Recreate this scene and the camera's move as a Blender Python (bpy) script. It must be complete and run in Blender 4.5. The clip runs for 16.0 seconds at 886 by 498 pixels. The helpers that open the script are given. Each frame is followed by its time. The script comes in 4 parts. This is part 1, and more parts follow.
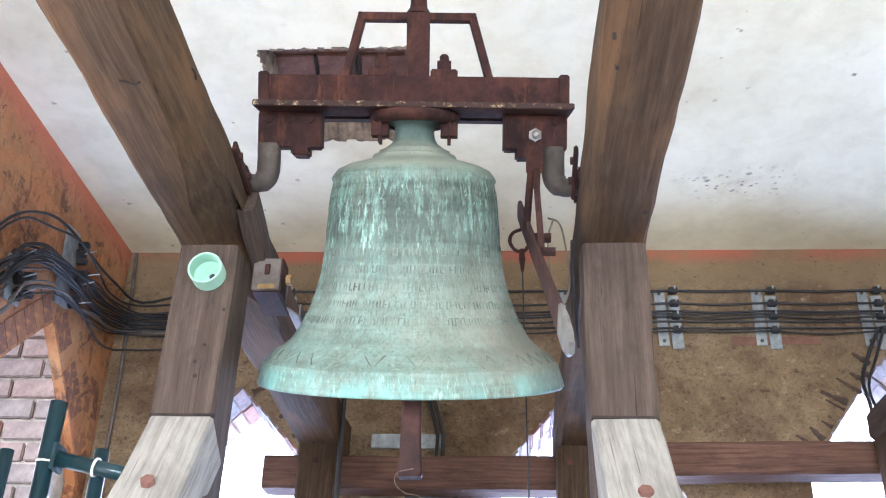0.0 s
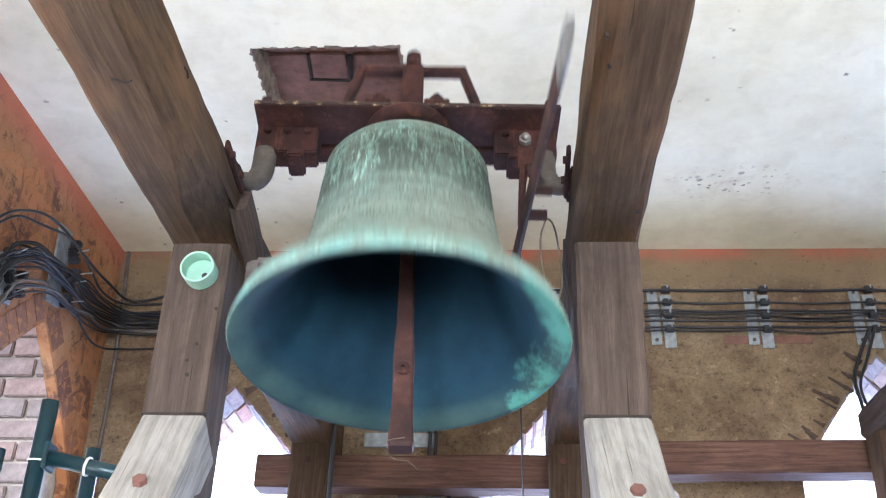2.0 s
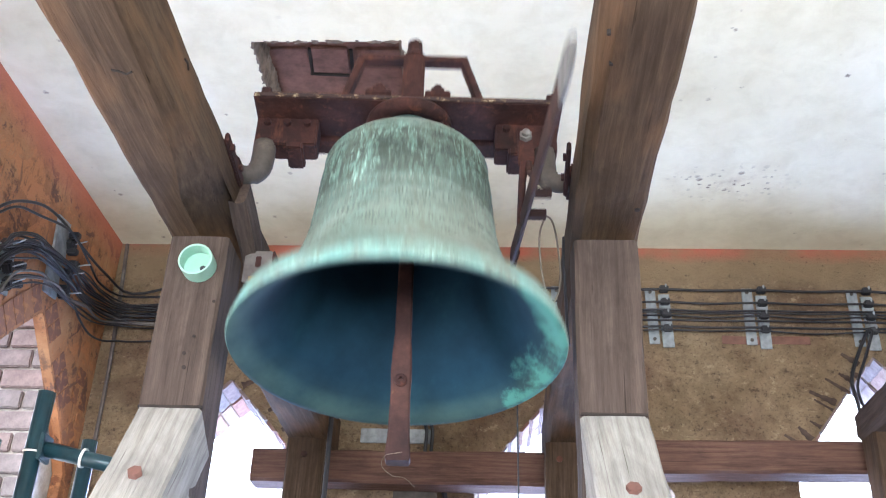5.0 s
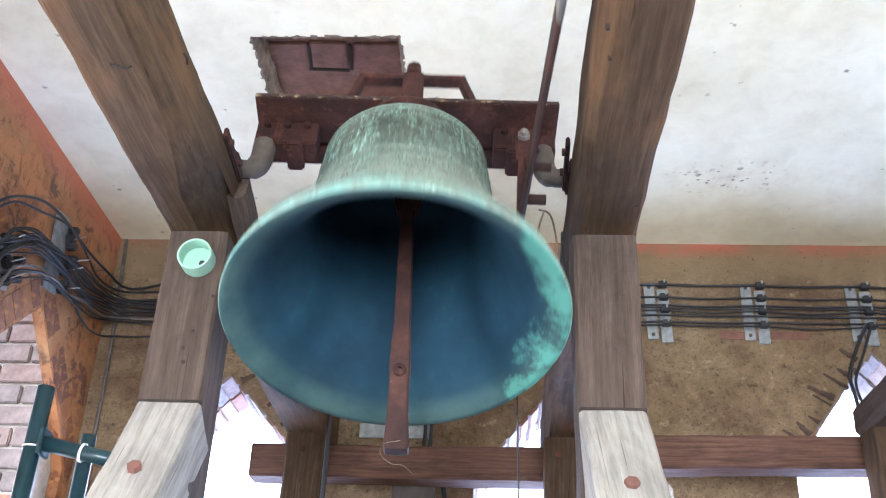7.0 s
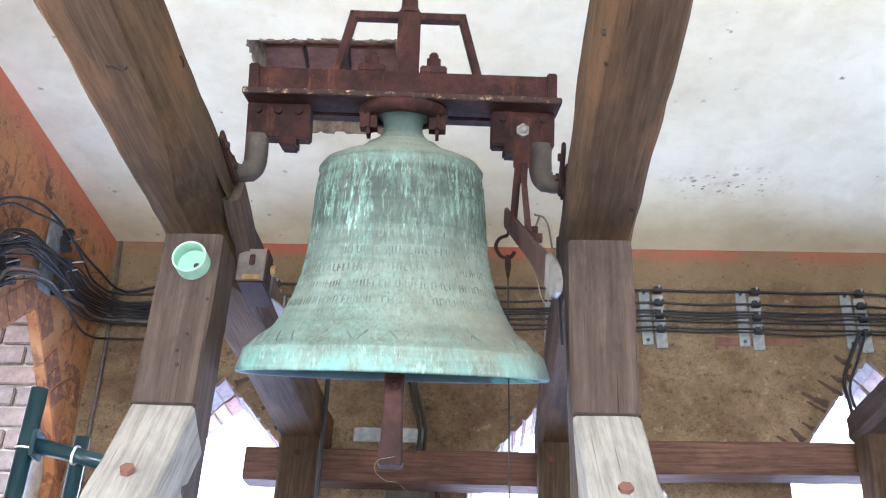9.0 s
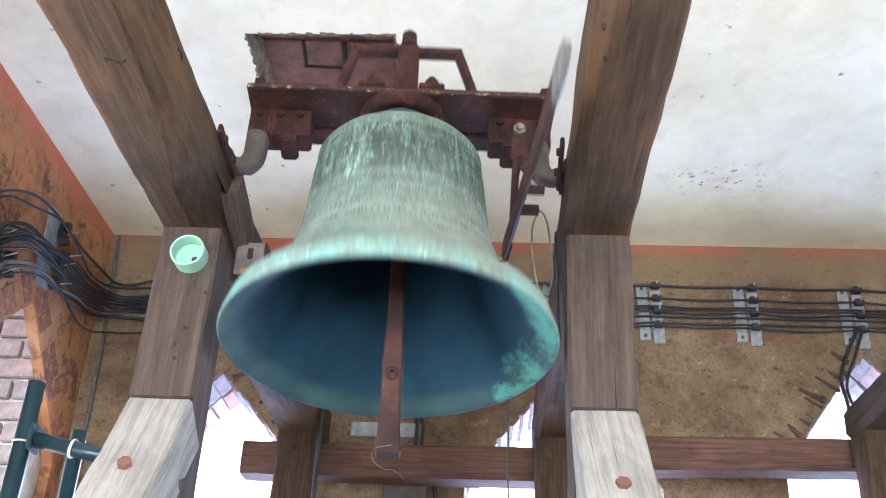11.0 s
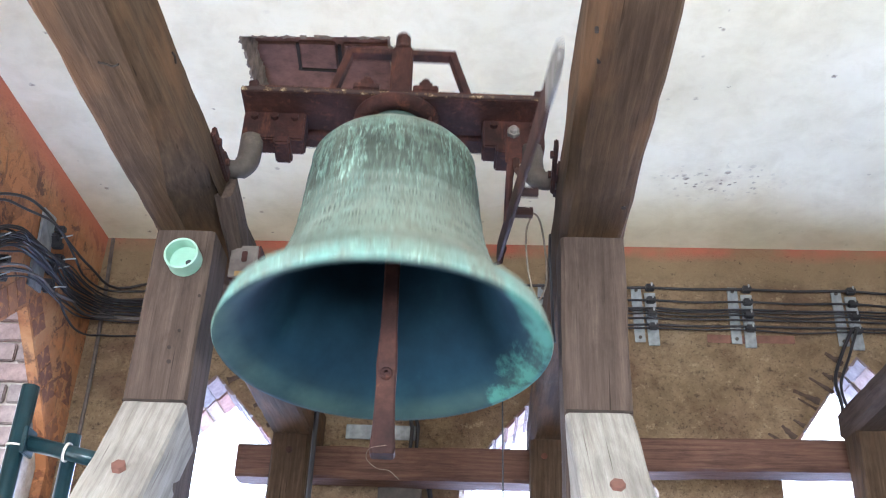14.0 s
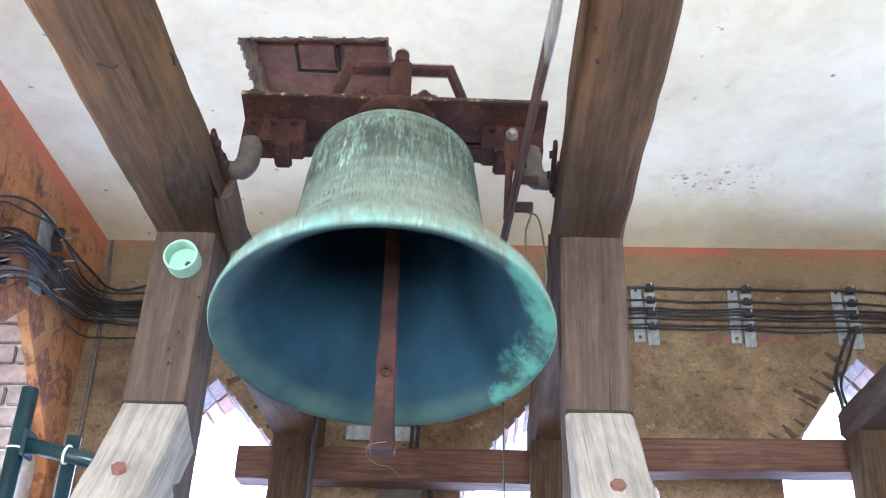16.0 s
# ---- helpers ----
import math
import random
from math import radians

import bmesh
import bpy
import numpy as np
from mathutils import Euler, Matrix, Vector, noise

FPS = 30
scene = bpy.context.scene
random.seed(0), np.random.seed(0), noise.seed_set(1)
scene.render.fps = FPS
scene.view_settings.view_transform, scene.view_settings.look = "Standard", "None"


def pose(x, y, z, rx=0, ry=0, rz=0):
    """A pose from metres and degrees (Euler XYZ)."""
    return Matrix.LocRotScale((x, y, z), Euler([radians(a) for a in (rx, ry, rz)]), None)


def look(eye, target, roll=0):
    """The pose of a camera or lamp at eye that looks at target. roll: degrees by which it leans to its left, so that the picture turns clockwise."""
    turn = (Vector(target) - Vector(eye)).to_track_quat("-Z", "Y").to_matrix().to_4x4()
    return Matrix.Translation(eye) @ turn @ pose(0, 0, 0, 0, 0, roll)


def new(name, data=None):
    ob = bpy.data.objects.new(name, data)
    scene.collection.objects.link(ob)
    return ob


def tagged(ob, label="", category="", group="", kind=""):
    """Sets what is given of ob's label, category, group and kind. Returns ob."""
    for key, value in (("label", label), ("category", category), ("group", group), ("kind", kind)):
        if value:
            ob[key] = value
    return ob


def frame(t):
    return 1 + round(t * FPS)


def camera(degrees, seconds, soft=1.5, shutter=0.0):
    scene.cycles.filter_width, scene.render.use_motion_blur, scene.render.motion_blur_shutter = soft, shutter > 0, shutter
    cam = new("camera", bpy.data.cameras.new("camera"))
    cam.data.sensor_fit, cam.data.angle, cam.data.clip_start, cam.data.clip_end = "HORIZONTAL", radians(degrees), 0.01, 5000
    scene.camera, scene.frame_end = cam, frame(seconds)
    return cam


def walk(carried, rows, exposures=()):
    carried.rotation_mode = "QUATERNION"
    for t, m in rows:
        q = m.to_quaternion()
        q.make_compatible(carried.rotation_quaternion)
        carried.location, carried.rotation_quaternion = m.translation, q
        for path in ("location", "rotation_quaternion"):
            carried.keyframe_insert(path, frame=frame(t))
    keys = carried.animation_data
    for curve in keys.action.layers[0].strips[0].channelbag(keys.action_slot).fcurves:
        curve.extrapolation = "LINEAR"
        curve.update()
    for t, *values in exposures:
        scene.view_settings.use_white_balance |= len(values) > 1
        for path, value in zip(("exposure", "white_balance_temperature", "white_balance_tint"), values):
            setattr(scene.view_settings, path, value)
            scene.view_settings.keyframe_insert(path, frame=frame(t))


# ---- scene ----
# ---------------------------------------------------------------- camera
cam = camera(48.0, 16.0, soft=1.1, shutter=0.7)
PATH = (
    (0.0, -0.0, -0.0, 1.6, 118.979, -1.56, 3.438),
    (0.5, 0.0, 0.001, 1.6, 119.048, -1.382, 3.311),
    (1.0, 0.001, -0.001, 1.6, 119.027, -1.247, 3.262),
    (1.5, 0.003, -0.001, 1.6, 118.99, -1.286, 3.161),
    (2.0, 0.002, 0.0, 1.6, 118.929, -1.416, 3.084),
    (2.5, 0.003, 0.001, 1.599, 118.932, -1.436, 3.112),
    (3.0, 0.004, 0.001, 1.601, 118.938, -1.445, 3.221),
    (3.5, 0.003, -0.002, 1.601, 118.992, -1.257, 3.311),
    (4.0, 0.003, 0.002, 1.601, 118.982, -1.48, 3.093),
    (6.5, 0.0, 0.006, 1.596, 118.431, -2.397, 2.501),
    (7.0, 0.002, 0.004, 1.596, 118.528, -2.028, 2.598),
    (7.5, 0.002, 0.002, 1.598, 118.648, -1.94, 2.447),
    (8.0, 0.002, 0.003, 1.596, 118.788, -2.159, 2.237),
    (8.5, 0.002, 0.005, 1.596, 118.808, -2.104, 2.245),
    (9.0, 0.003, 0.005, 1.597, 118.779, -2.236, 2.196),
    (11.5, 0.001, 0.008, 1.595, 118.506, -2.325, 1.974),
    (12.0, 0.003, 0.008, 1.597, 118.527, -2.01, 2.037),
    (12.5, 0.004, 0.005, 1.596, 118.597, -2.074, 1.859),
    (13.0, 0.005, 0.004, 1.597, 118.638, -2.017, 1.851),
    (13.5, 0.005, 0.003, 1.597, 118.666, -2.117, 1.755),
    (14.0, 0.004, 0.006, 1.596, 118.654, -2.106, 1.796),
    (14.5, 0.004, 0.006, 1.597, 118.566, -2.182, 1.909),
    (15.0, 0.003, 0.006, 1.598, 118.574, -2.16, 1.971),
    (15.5, 0.003, 0.004, 1.595, 118.658, -2.016, 1.948),
    (16.0, 0.004, 0.007, 1.596, 118.697, -1.903, 1.875),
)
# the camera's own metering closes a little as the bell rises and opens as its dark mouth fills the view
STOPS = ((0.0, 0.46), (0.5, 0.37), (1.0, 0.55), (1.5, 0.46), (2.0, 0.37), (2.5, 0.54), (3.0, 0.46), (3.5, 0.37), (4.0, 0.54), (5.2, 0.46), (6.5, 0.37), (7.0, 0.51), (7.5, 0.46), (8.0, 0.37), (8.5, 0.5),
         (9.0, 0.46), (10.2, 0.43), (11.5, 0.48), (12.0, 0.45), (12.5, 0.37), (13.0, 0.46), (13.5, 0.44), (14.0, 0.38), (14.5, 0.46), (15.0, 0.45), (15.5, 0.38), (16.0, 0.46))
walk(cam, [(t, pose(x, y, z, rx, ry, rz)) for t, x, y, z, rx, ry, rz in PATH], exposures=[(t, stops, 5440, 12) for t, stops in STOPS])

# ---------------------------------------------------------------- light
world = bpy.data.worlds.new("sky")
scene.world = world
world.use_nodes = True
wn = world.node_tree.nodes
sky = wn.new("ShaderNodeTexSky")
sky.sky_type = "NISHITA"
sky.sun_disc = False
sky.sun_elevation = radians(48)
sky.sun_rotation = radians(215)
world.node_tree.links.new(sky.outputs[0], wn["Background"].inputs[0])
wn["Background"].inputs[1].default_value = 0.15

sun_data = bpy.data.lights.new("sun", "SUN")
sun_data.energy, sun_data.angle, sun_data.color = 3.0, radians(0.5), (1.0, 0.95, 0.87)
sun = new("sun", sun_data)
sun.matrix_world = look((-6, -8.6, 13), (0, 2, 2))


def daylight(where, target, w, h, power, tint=(1.0, 0.95, 0.855)):
    """The sky's light in one window opening."""
    d = bpy.data.lights.new("window_daylight", "AREA")
    d.shape, d.size, d.size_y, d.energy, d.color = "RECTANGLE", w, h, power, tint
    o = new("window_daylight", d)
    o.matrix_world = look(where, target)


# plan of the belfry
WALL_Y, WALL_X, EAST_X, SOUTH_Y, CEIL = 4.6, -2.03, 3.6, -2.6, 4.14
for wx in (-1.0, 0.35, 1.7):
    daylight((wx, SOUTH_Y - 0.38, 1.9), (wx, 0, 2.3), 0.9, 2.0, 162)
for wy in (-1.3, 1.2):
    daylight((EAST_X + 0.38, wy, 1.9), (0, wy, 2.3), 0.9, 2.0, 105)
for wy in (-1.2, 1.35):
    daylight((WALL_X - 0.38, wy, 1.9), (0, wy, 2.3), 0.9, 2.0, 70)
daylight((WALL_X - 0.6, 3.8, 2.2), (0, 3.8, 2.3), 0.8, 1.9, 10)
for wx in (-1.33, 0.35, 1.81):
    daylight((wx, WALL_Y + 0.55, 2.3), (wx, 0, 2.3), 1.1, 2.4, 85, (0.68, 0.83, 1.2))


# ---------------------------------------------------------------- materials
def ramp(nt, src, stops):
    r = nt.nodes.new("ShaderNodeValToRGB")
    e = r.color_ramp.elements
    while len(e) < len(stops):
        e.new(0.5)
    for i, (p, c) in enumerate(stops):
        e[i].position = p
        e[i].color = (*c, 1) if len(c) == 3 else c
    nt.links.new(src, r.inputs[0])
    return r.outputs[0]


def coords(nt, scale, kind="Object"):
    tc = nt.nodes.new("ShaderNodeTexCoord")
    mp = nt.nodes.new("ShaderNodeMapping")
    mp.inputs["Scale"].default_value = scale
    nt.links.new(tc.outputs[kind], mp.inputs[0])
    return mp.outputs[0]


def noise_tex(nt, vec, scale, detail=6, rough=0.6, distortion=0.0):
    n = nt.nodes.new("ShaderNodeTexNoise")
    n.inputs["Scale"].default_value = scale
    n.inputs["Detail"].default_value = detail
    n.inputs["Roughness"].default_value = rough
    n.inputs["Distortion"].default_value = distortion
    nt.links.new(vec, n.inputs["Vector"])
    return n.outputs["Fac"]


def mix(nt, fac, a, b, mode="MIX"):
    m = nt.nodes.new("ShaderNodeMix")
    m.data_type, m.blend_type = "RGBA", mode
    for sock, v in ((m.inputs[0], fac), (m.inputs[6], a), (m.inputs[7], b)):
        if hasattr(v, "is_linked"):
            nt.links.new(v, sock)
        elif isinstance(v, (int, float)):
            sock.default_value = v
        else:
            sock.default_value = (*v, 1)
    return m.outputs[2]


def mat(name, build, rough=0.8, metal=0.0, bump=None, spec=None):
    m = bpy.data.materials.new(name)
    m.use_nodes = True
    nt = m.node_tree
    b = nt.nodes["Principled BSDF"]
    b.inputs["Roughness"].default_value = rough
    b.inputs["Metallic"].default_value = metal
    if spec is not None:
        b.inputs["Specular IOR Level"].default_value = spec
    out = build(nt)
    col, hgt = out if isinstance(out, tuple) else (out, None)
    nt.links.new(col, b.inputs["Base Color"])
    if hgt is not None and bump:
        bp = nt.nodes.new("ShaderNodeBump")
        bp.inputs["Strength"].default_value = bump[0]
        bp.inputs["Distance"].default_value = bump[1]
        nt.links.new(hgt, bp.inputs["Height"])
        nt.links.new(bp.outputs[0], b.inputs["Normal"])
    return m


def wood(name, dark, mid, light, warm=None):
    def b(nt):
        g = noise_tex(nt, coords(nt, (1.6, 30, 30)), 2.2, 8, 0.62, 0.5)
        big = noise_tex(nt, coords(nt, (1.5, 5, 5)), 1.3, 4, 0.6)
        c = ramp(nt, g, [(0.28, dark), (0.5, mid), (0.75, light)])
        if warm:
            c = mix(nt, ramp(nt, big, [(0.46, (0, 0, 0)), (0.66, (0.7, 0.7, 0.7))]), c, warm)
        smear = ramp(nt, noise_tex(nt, coords(nt, (3.2, 11, 11)), 1.0, 9, 0.75, 0.6), [(0.54, (0, 0, 0)), (0.7, (0.5, 0.5, 0.5))])
        c = mix(nt, smear, c, tuple(0.75 * q for q in dark))
        cr = noise_tex(nt, coords(nt, (1.2, 55, 55)), 1.6, 2, 0.5)
        crack = ramp(nt, cr, [(0.26, (0.4, 0.37, 0.34)), (0.31, (1, 1, 1))])
        fine = ramp(nt, noise_tex(nt, coords(nt, (4, 90, 90)), 5, 3, 0.7), [(0.3, (0.82, 0.82, 0.82)), (0.7, (1.06, 1.06, 1.06))])
        worn = ramp(nt, noise_tex(nt, coords(nt, (2.5, 6, 6)), 1.0, 6, 0.65, 0.5), [(0.3, (0.66, 0.65, 0.65)), (0.5, (1, 1, 1)), (0.72, (1.22, 1.2, 1.16))])
        c = mix(nt, 1.0, c, worn, "MULTIPLY")
        return mix(nt, 1.0, mix(nt, 1.0, c, crack, "MULTIPLY"), fine, "MULTIPLY"), g
    return mat(name, b, 0.82, 0, (0.6, 0.006), 0.15)


OAK = wood("old_oak", (0.04, 0.025, 0.015), (0.066, 0.043, 0.027), (0.104, 0.07, 0.045), (0.14, 0.078, 0.04))
OAK_GREY = wood("greyed_oak", (0.048, 0.035, 0.028), (0.072, 0.053, 0.043), (0.1, 0.076, 0.063))
OAK_PALE = wood("pale_weathered_oak", (0.2, 0.185, 0.165), (0.285, 0.27, 0.245), (0.36, 0.345, 0.315))
OAK_RED = wood("reddish_oak", (0.06, 0.032, 0.025), (0.105, 0.058, 0.043), (0.15, 0.09, 0.065))


def plaster(nt):
    v = coords(nt, (1, 1, 1))
    a = noise_tex(nt, v, 1.3, 5, 0.6)
    c = ramp(nt, a, [(0.3, (0.74, 0.695, 0.53)), (0.5, (0.83, 0.795, 0.63)), (0.72, (0.86, 0.835, 0.7))])
    area = noise_tex(nt, v, 1.1, 2, 0.5)
    # a patch of brown mould near the far wall
    dist = nt.nodes.new("ShaderNodeVectorMath")
    dist.operation = "DISTANCE"
    st = nt.nodes.new("ShaderNodeMapping")
    st.inputs["Scale"].default_value = (1.0, 1.9, 1.0)
    nt.links.new(v, st.inputs[0])
    nt.links.new(st.outputs[0], dist.inputs[0])
    dist.inputs[1].default_value = (1.06, 3.96 * 1.9, CEIL)
    near = ramp(nt, dist.outputs["Value"], [(0.0, (1, 1, 1)), (0.12, (0.85, 0.85, 0.85)), (0.25, (0.35, 0.35, 0.35)), (0.36, (0, 0, 0))])
    film = ramp(nt, noise_tex(nt, v, 9, 7, 0.7), [(0.5, (0, 0, 0)), (0.7, (0.4, 0.4, 0.4))])
    c = mix(nt, mix(nt, 1.0, near, film, "MULTIPLY"), c, (0.3, 0.2, 0.14))
    # scattered fly-sized dark specks
    for sc, size, keep in ((5.0, 0.05, 0.35), (11.0, 0.065, 0.55), (14.0, 0.17, 0.2), (27.0, 0.18, 0.2)):
        vo = nt.nodes.new("ShaderNodeTexVoronoi")
        vo.inputs["Scale"].default_value = sc
        wob = nt.nodes.new("ShaderNodeVectorMath")
        wob.operation = "ADD"
        nz = nt.nodes.new("ShaderNodeTexNoise")
        nz.inputs["Scale"].default_value = 70
        sc_n = nt.nodes.new("ShaderNodeVectorMath")
        sc_n.operation = "SCALE"
        sc_n.inputs["Scale"].default_value = 0.02
        nt.links.new(v, nz.inputs["Vector"])
        nt.links.new(nz.outputs["Color"], sc_n.inputs[0])
        nt.links.new(v, wob.inputs[0])
        nt.links.new(sc_n.outputs[0], wob.inputs[1])
        nt.links.new(wob.outputs[0], vo.inputs["Vector"])
        dot = ramp(nt, vo.outputs["Distance"], [(size * 0.7, (1, 1, 1)), (size * 1.5, (0, 0, 0))])
        pick = ramp(nt, vo.outputs["Color"], [(keep, (0, 0, 0)), (keep + 0.2, (0.85, 0.85, 0.85))])
        dot = mix(nt, 1.0, dot, pick, "MULTIPLY")
        if sc > 12:
            dot = mix(nt, 1.0, dot, near, "MULTIPLY")
        elif sc > 8:
            dot = mix(nt, 1.0, dot, ramp(nt, area, [(0.46, (0, 0, 0)), (0.58, (1, 1, 1))]), "MULTIPLY")
        c = mix(nt, dot, c, (0.11, 0.075, 0.055))
    stain = ramp(nt, noise_tex(nt, v, 1.1, 6, 0.62), [(0.46, (0, 0, 0)), (0.68, (0.7, 0.7, 0.7))])
    c = mix(nt, stain, c, (0.62, 0.57, 0.42))
    brush = ramp(nt, noise_tex(nt, v, 6.5, 7, 0.7, 0.4), [(0.34, (0.91, 0.9, 0.87)), (0.55, (1, 1, 1))])
    c = mix(nt, 1.0, c, brush, "MULTIPLY")
    return c, noise_tex(nt, v, 4, 8, 0.65)


PLASTER = mat("cream_limewash", plaster, 0.9, 0, (0.25, 0.02))


def ochre(nt):
    v = coords(nt, (1, 1, 1))
    a = noise_tex(nt, v, 3.0, 9, 0.7, 0.5)
    c = ramp(nt, a, [(0.3, (0.145, 0.098, 0.058)), (0.43, (0.235, 0.167, 0.098)), (0.58, (0.33, 0.242, 0.148)), (0.78, (0.47, 0.38, 0.26))])
    b = noise_tex(nt, v, 19, 8, 0.75, 0.15)
    d = noise_tex(nt, v, 7.5, 9, 0.78, 0.2)
    big = noise_tex(nt, v, 1.5, 6, 0.65, 0.8)
    c = mix(nt, ramp(nt, big, [(0.34, (0.8, 0.8, 0.8)), (0.5, (0, 0, 0))]), c, (0.17, 0.105, 0.07))
    c = mix(nt, ramp(nt, big, [(0.54, (0, 0, 0)), (0.7, (0.6, 0.6, 0.6))]), c, (0.34, 0.27, 0.17))
    c = mix(nt, ramp(nt, d, [(0.36, (0.65, 0.65, 0.65)), (0.5, (0, 0, 0))]), c, (0.13, 0.08, 0.05))
    c = mix(nt, ramp(nt, d, [(0.6, (0, 0, 0)), (0.66, (0.8, 0.8, 0.8))]), c, (0.42, 0.31, 0.2))
    # pale flakes and pits lie along the courses of the masonry under the plaster
    lain = noise_tex(nt, coords(nt, (11, 11, 16)), 1.0, 9, 0.8, 0.12)
    c = mix(nt, ramp(nt, lain, [(0.36, (0.9, 0.9, 0.9)), (0.44, (0, 0, 0))]), c, (0.08, 0.054, 0.038))
    c = mix(nt, ramp(nt, lain, [(0.56, (0, 0, 0)), (0.65, (0.75, 0.75, 0.75))]), c, (0.48, 0.375, 0.24))
    f = noise_tex(nt, v, 62, 6, 0.75, 0.1)
    c = mix(nt, ramp(nt, f, [(0.38, (0.75, 0.75, 0.75)), (0.45, (0, 0, 0))]), c, (0.085, 0.06, 0.044))
    c = mix(nt, ramp(nt, f, [(0.6, (0, 0, 0)), (0.68, (0.5, 0.5, 0.5))]), c, (0.52, 0.43, 0.32))
    b = mix(nt, 0.6, b, lain)
    # the worn plaster is left whole near the top, and a red line runs under the ceiling
    sep = nt.nodes.new("ShaderNodeSeparateXYZ")
    nt.links.new(v, sep.inputs[0])
    wob = nt.nodes.new("ShaderNodeMath")
    wob.operation = "MULTIPLY_ADD"
    nt.links.new(a, wob.inputs[0])
    wob.inputs[1].default_value = 0.09
    nt.links.new(sep.outputs[2], wob.inputs[2])
    mr = nt.nodes.new("ShaderNodeMapRange")
    mr.inputs[1].default_value, mr.inputs[2].default_value = 3.9, 4.05
    nt.links.new(wob.outputs[0], mr.inputs[0])
    smooth = ramp(nt, a, [(0.2, (0.2, 0.142, 0.086)), (0.8, (0.35, 0.262, 0.155))])
    pits = ramp(nt, noise_tex(nt, v, 24, 6, 0.72, 0.3), [(0.33, (0.9, 0.9, 0.9)), (0.4, (0, 0, 0))])
    smooth = mix(nt, pits, smooth, (0.07, 0.05, 0.036))
    smooth = mix(nt, ramp(nt, d, [(0.58, (0, 0, 0)), (0.7, (0.6, 0.6, 0.6))]), smooth, (0.4, 0.31, 0.19))
    c = mix(nt, mr.outputs[0], c, smooth)
    mr2 = nt.nodes.new("ShaderNodeMapRange")
    mr2.inputs[1].default_value, mr2.inputs[2].default_value = 4.1, 4.15
    nt.links.new(wob.outputs[0], mr2.inputs[0])
    fade = ramp(nt, noise_tex(nt, v, 2.4, 5, 0.6), [(0.4, (0.15, 0.15, 0.15)), (0.6, (0.9, 0.9, 0.9))])
    c = mix(nt, mix(nt, 1.0, mr2.outputs[0], fade, "MULTIPLY"), c, (0.5, 0.15, 0.1))
    return c, b


OCHRE = mat("worn_ochre_plaster", ochre, 0.95, 0, (1.0, 0.04), 0.2)


def orange(nt):
    v = coords(nt, (1, 1, 1))
    a = noise_tex(nt, v, 2.2, 8, 0.65, 0.4)
    c = ramp(nt, a, [(0.3, (0.2, 0.078, 0.038)), (0.48, (0.34, 0.15, 0.065)), (0.62, (0.44, 0.235, 0.11)), (0.8, (0.5, 0.35, 0.2))])
    b = noise_tex(nt, v, 11, 6, 0.7)
    c = mix(nt, ramp(nt, b, [(0.36, (0.7, 0.7, 0.7)), (0.46, (0, 0, 0))]), c, (0.07, 0.04, 0.027))
    chip = noise_tex(nt, v, 5.5, 7, 0.72, 0.8)
    c = mix(nt, ramp(nt, chip, [(0.55, (0, 0, 0)), (0.57, (0.85, 0.85, 0.85))]), c, (0.46, 0.2, 0.08))
    c = mix(nt, ramp(nt, chip, [(0.4, (0.9, 0.9, 0.9)), (0.43, (0, 0, 0))]), c, (0.12, 0.062, 0.045))
    streak = noise_tex(nt, coords(nt, (14, 14, 3)), 1.0, 6, 0.7, 0.5)
    c = mix(nt, ramp(nt, streak, [(0.36, (0.7, 0.7, 0.7)), (0.44, (0, 0, 0))]), c, (0.14, 0.075, 0.05))
    sep = nt.nodes.new("ShaderNodeSeparateXYZ")
    nt.links.new(v, sep.inputs[0])
    mr = nt.nodes.new("ShaderNodeMapRange")
    mr.inputs[1].default_value, mr.inputs[2].default_value = 3.97, 4.12
    nt.links.new(sep.outputs[2], mr.inputs[0])
    c = mix(nt, mr.outputs[0], c, (0.5, 0.17, 0.1))
    return c, b


ORANGE = mat("orange_red_limewash", orange, 0.95, 0, (0.8, 0.03))


def brickm(nt):
    oi = nt.nodes.new("ShaderNodeObjectInfo")
    c = ramp(nt, oi.outputs["Random"], [(0.0, (0.34, 0.17, 0.12)), (0.2, (0.27, 0.2, 0.185)), (0.6, (0.22, 0.19, 0.185)), (0.85, (0.26, 0.215, 0.2)), (1.0, (0.36, 0.24, 0.19))])
    n = noise_tex(nt, coords(nt, (1, 1, 1)), 22, 6, 0.7)
    return mix(nt, 1.0, c, ramp(nt, n, [(0.3, (0.55, 0.5, 0.48)), (0.65, (1.1, 1.08, 1.05))]), "MULTIPLY"), n


BRICK = mat("old_brick", brickm, 0.9, 0, (0.7, 0.006))


def mortar(nt):
    n = noise_tex(nt, coords(nt, (1, 1, 1)), 12, 6, 0.7)
    return ramp(nt, n, [(0.3, (0.3, 0.26, 0.22)), (0.7, (0.56, 0.52, 0.46))]), n


MORTAR = mat("grey_lime_mortar", mortar, 0.95, 0, (0.6, 0.01))


def rust(nt):
    v = coords(nt, (1, 1, 1))
    a = noise_tex(nt, v, 9, 8, 0.7, 0.3)
    c = ramp(nt, a, [(0.3, (0.012, 0.006, 0.006)), (0.48, (0.03, 0.012, 0.011)), (0.62, (0.058, 0.022, 0.017)), (0.8, (0.15, 0.06, 0.03))])
    run = noise_tex(nt, coords(nt, (26, 26, 5)), 1.0, 6, 0.7)
    c = mix(nt, ramp(nt, run, [(0.55, (0, 0, 0)), (0.68, (0.7, 0.7, 0.7))]), c, (0.12, 0.045, 0.024))
    return c, noise_tex(nt, v, 60, 5, 0.7)


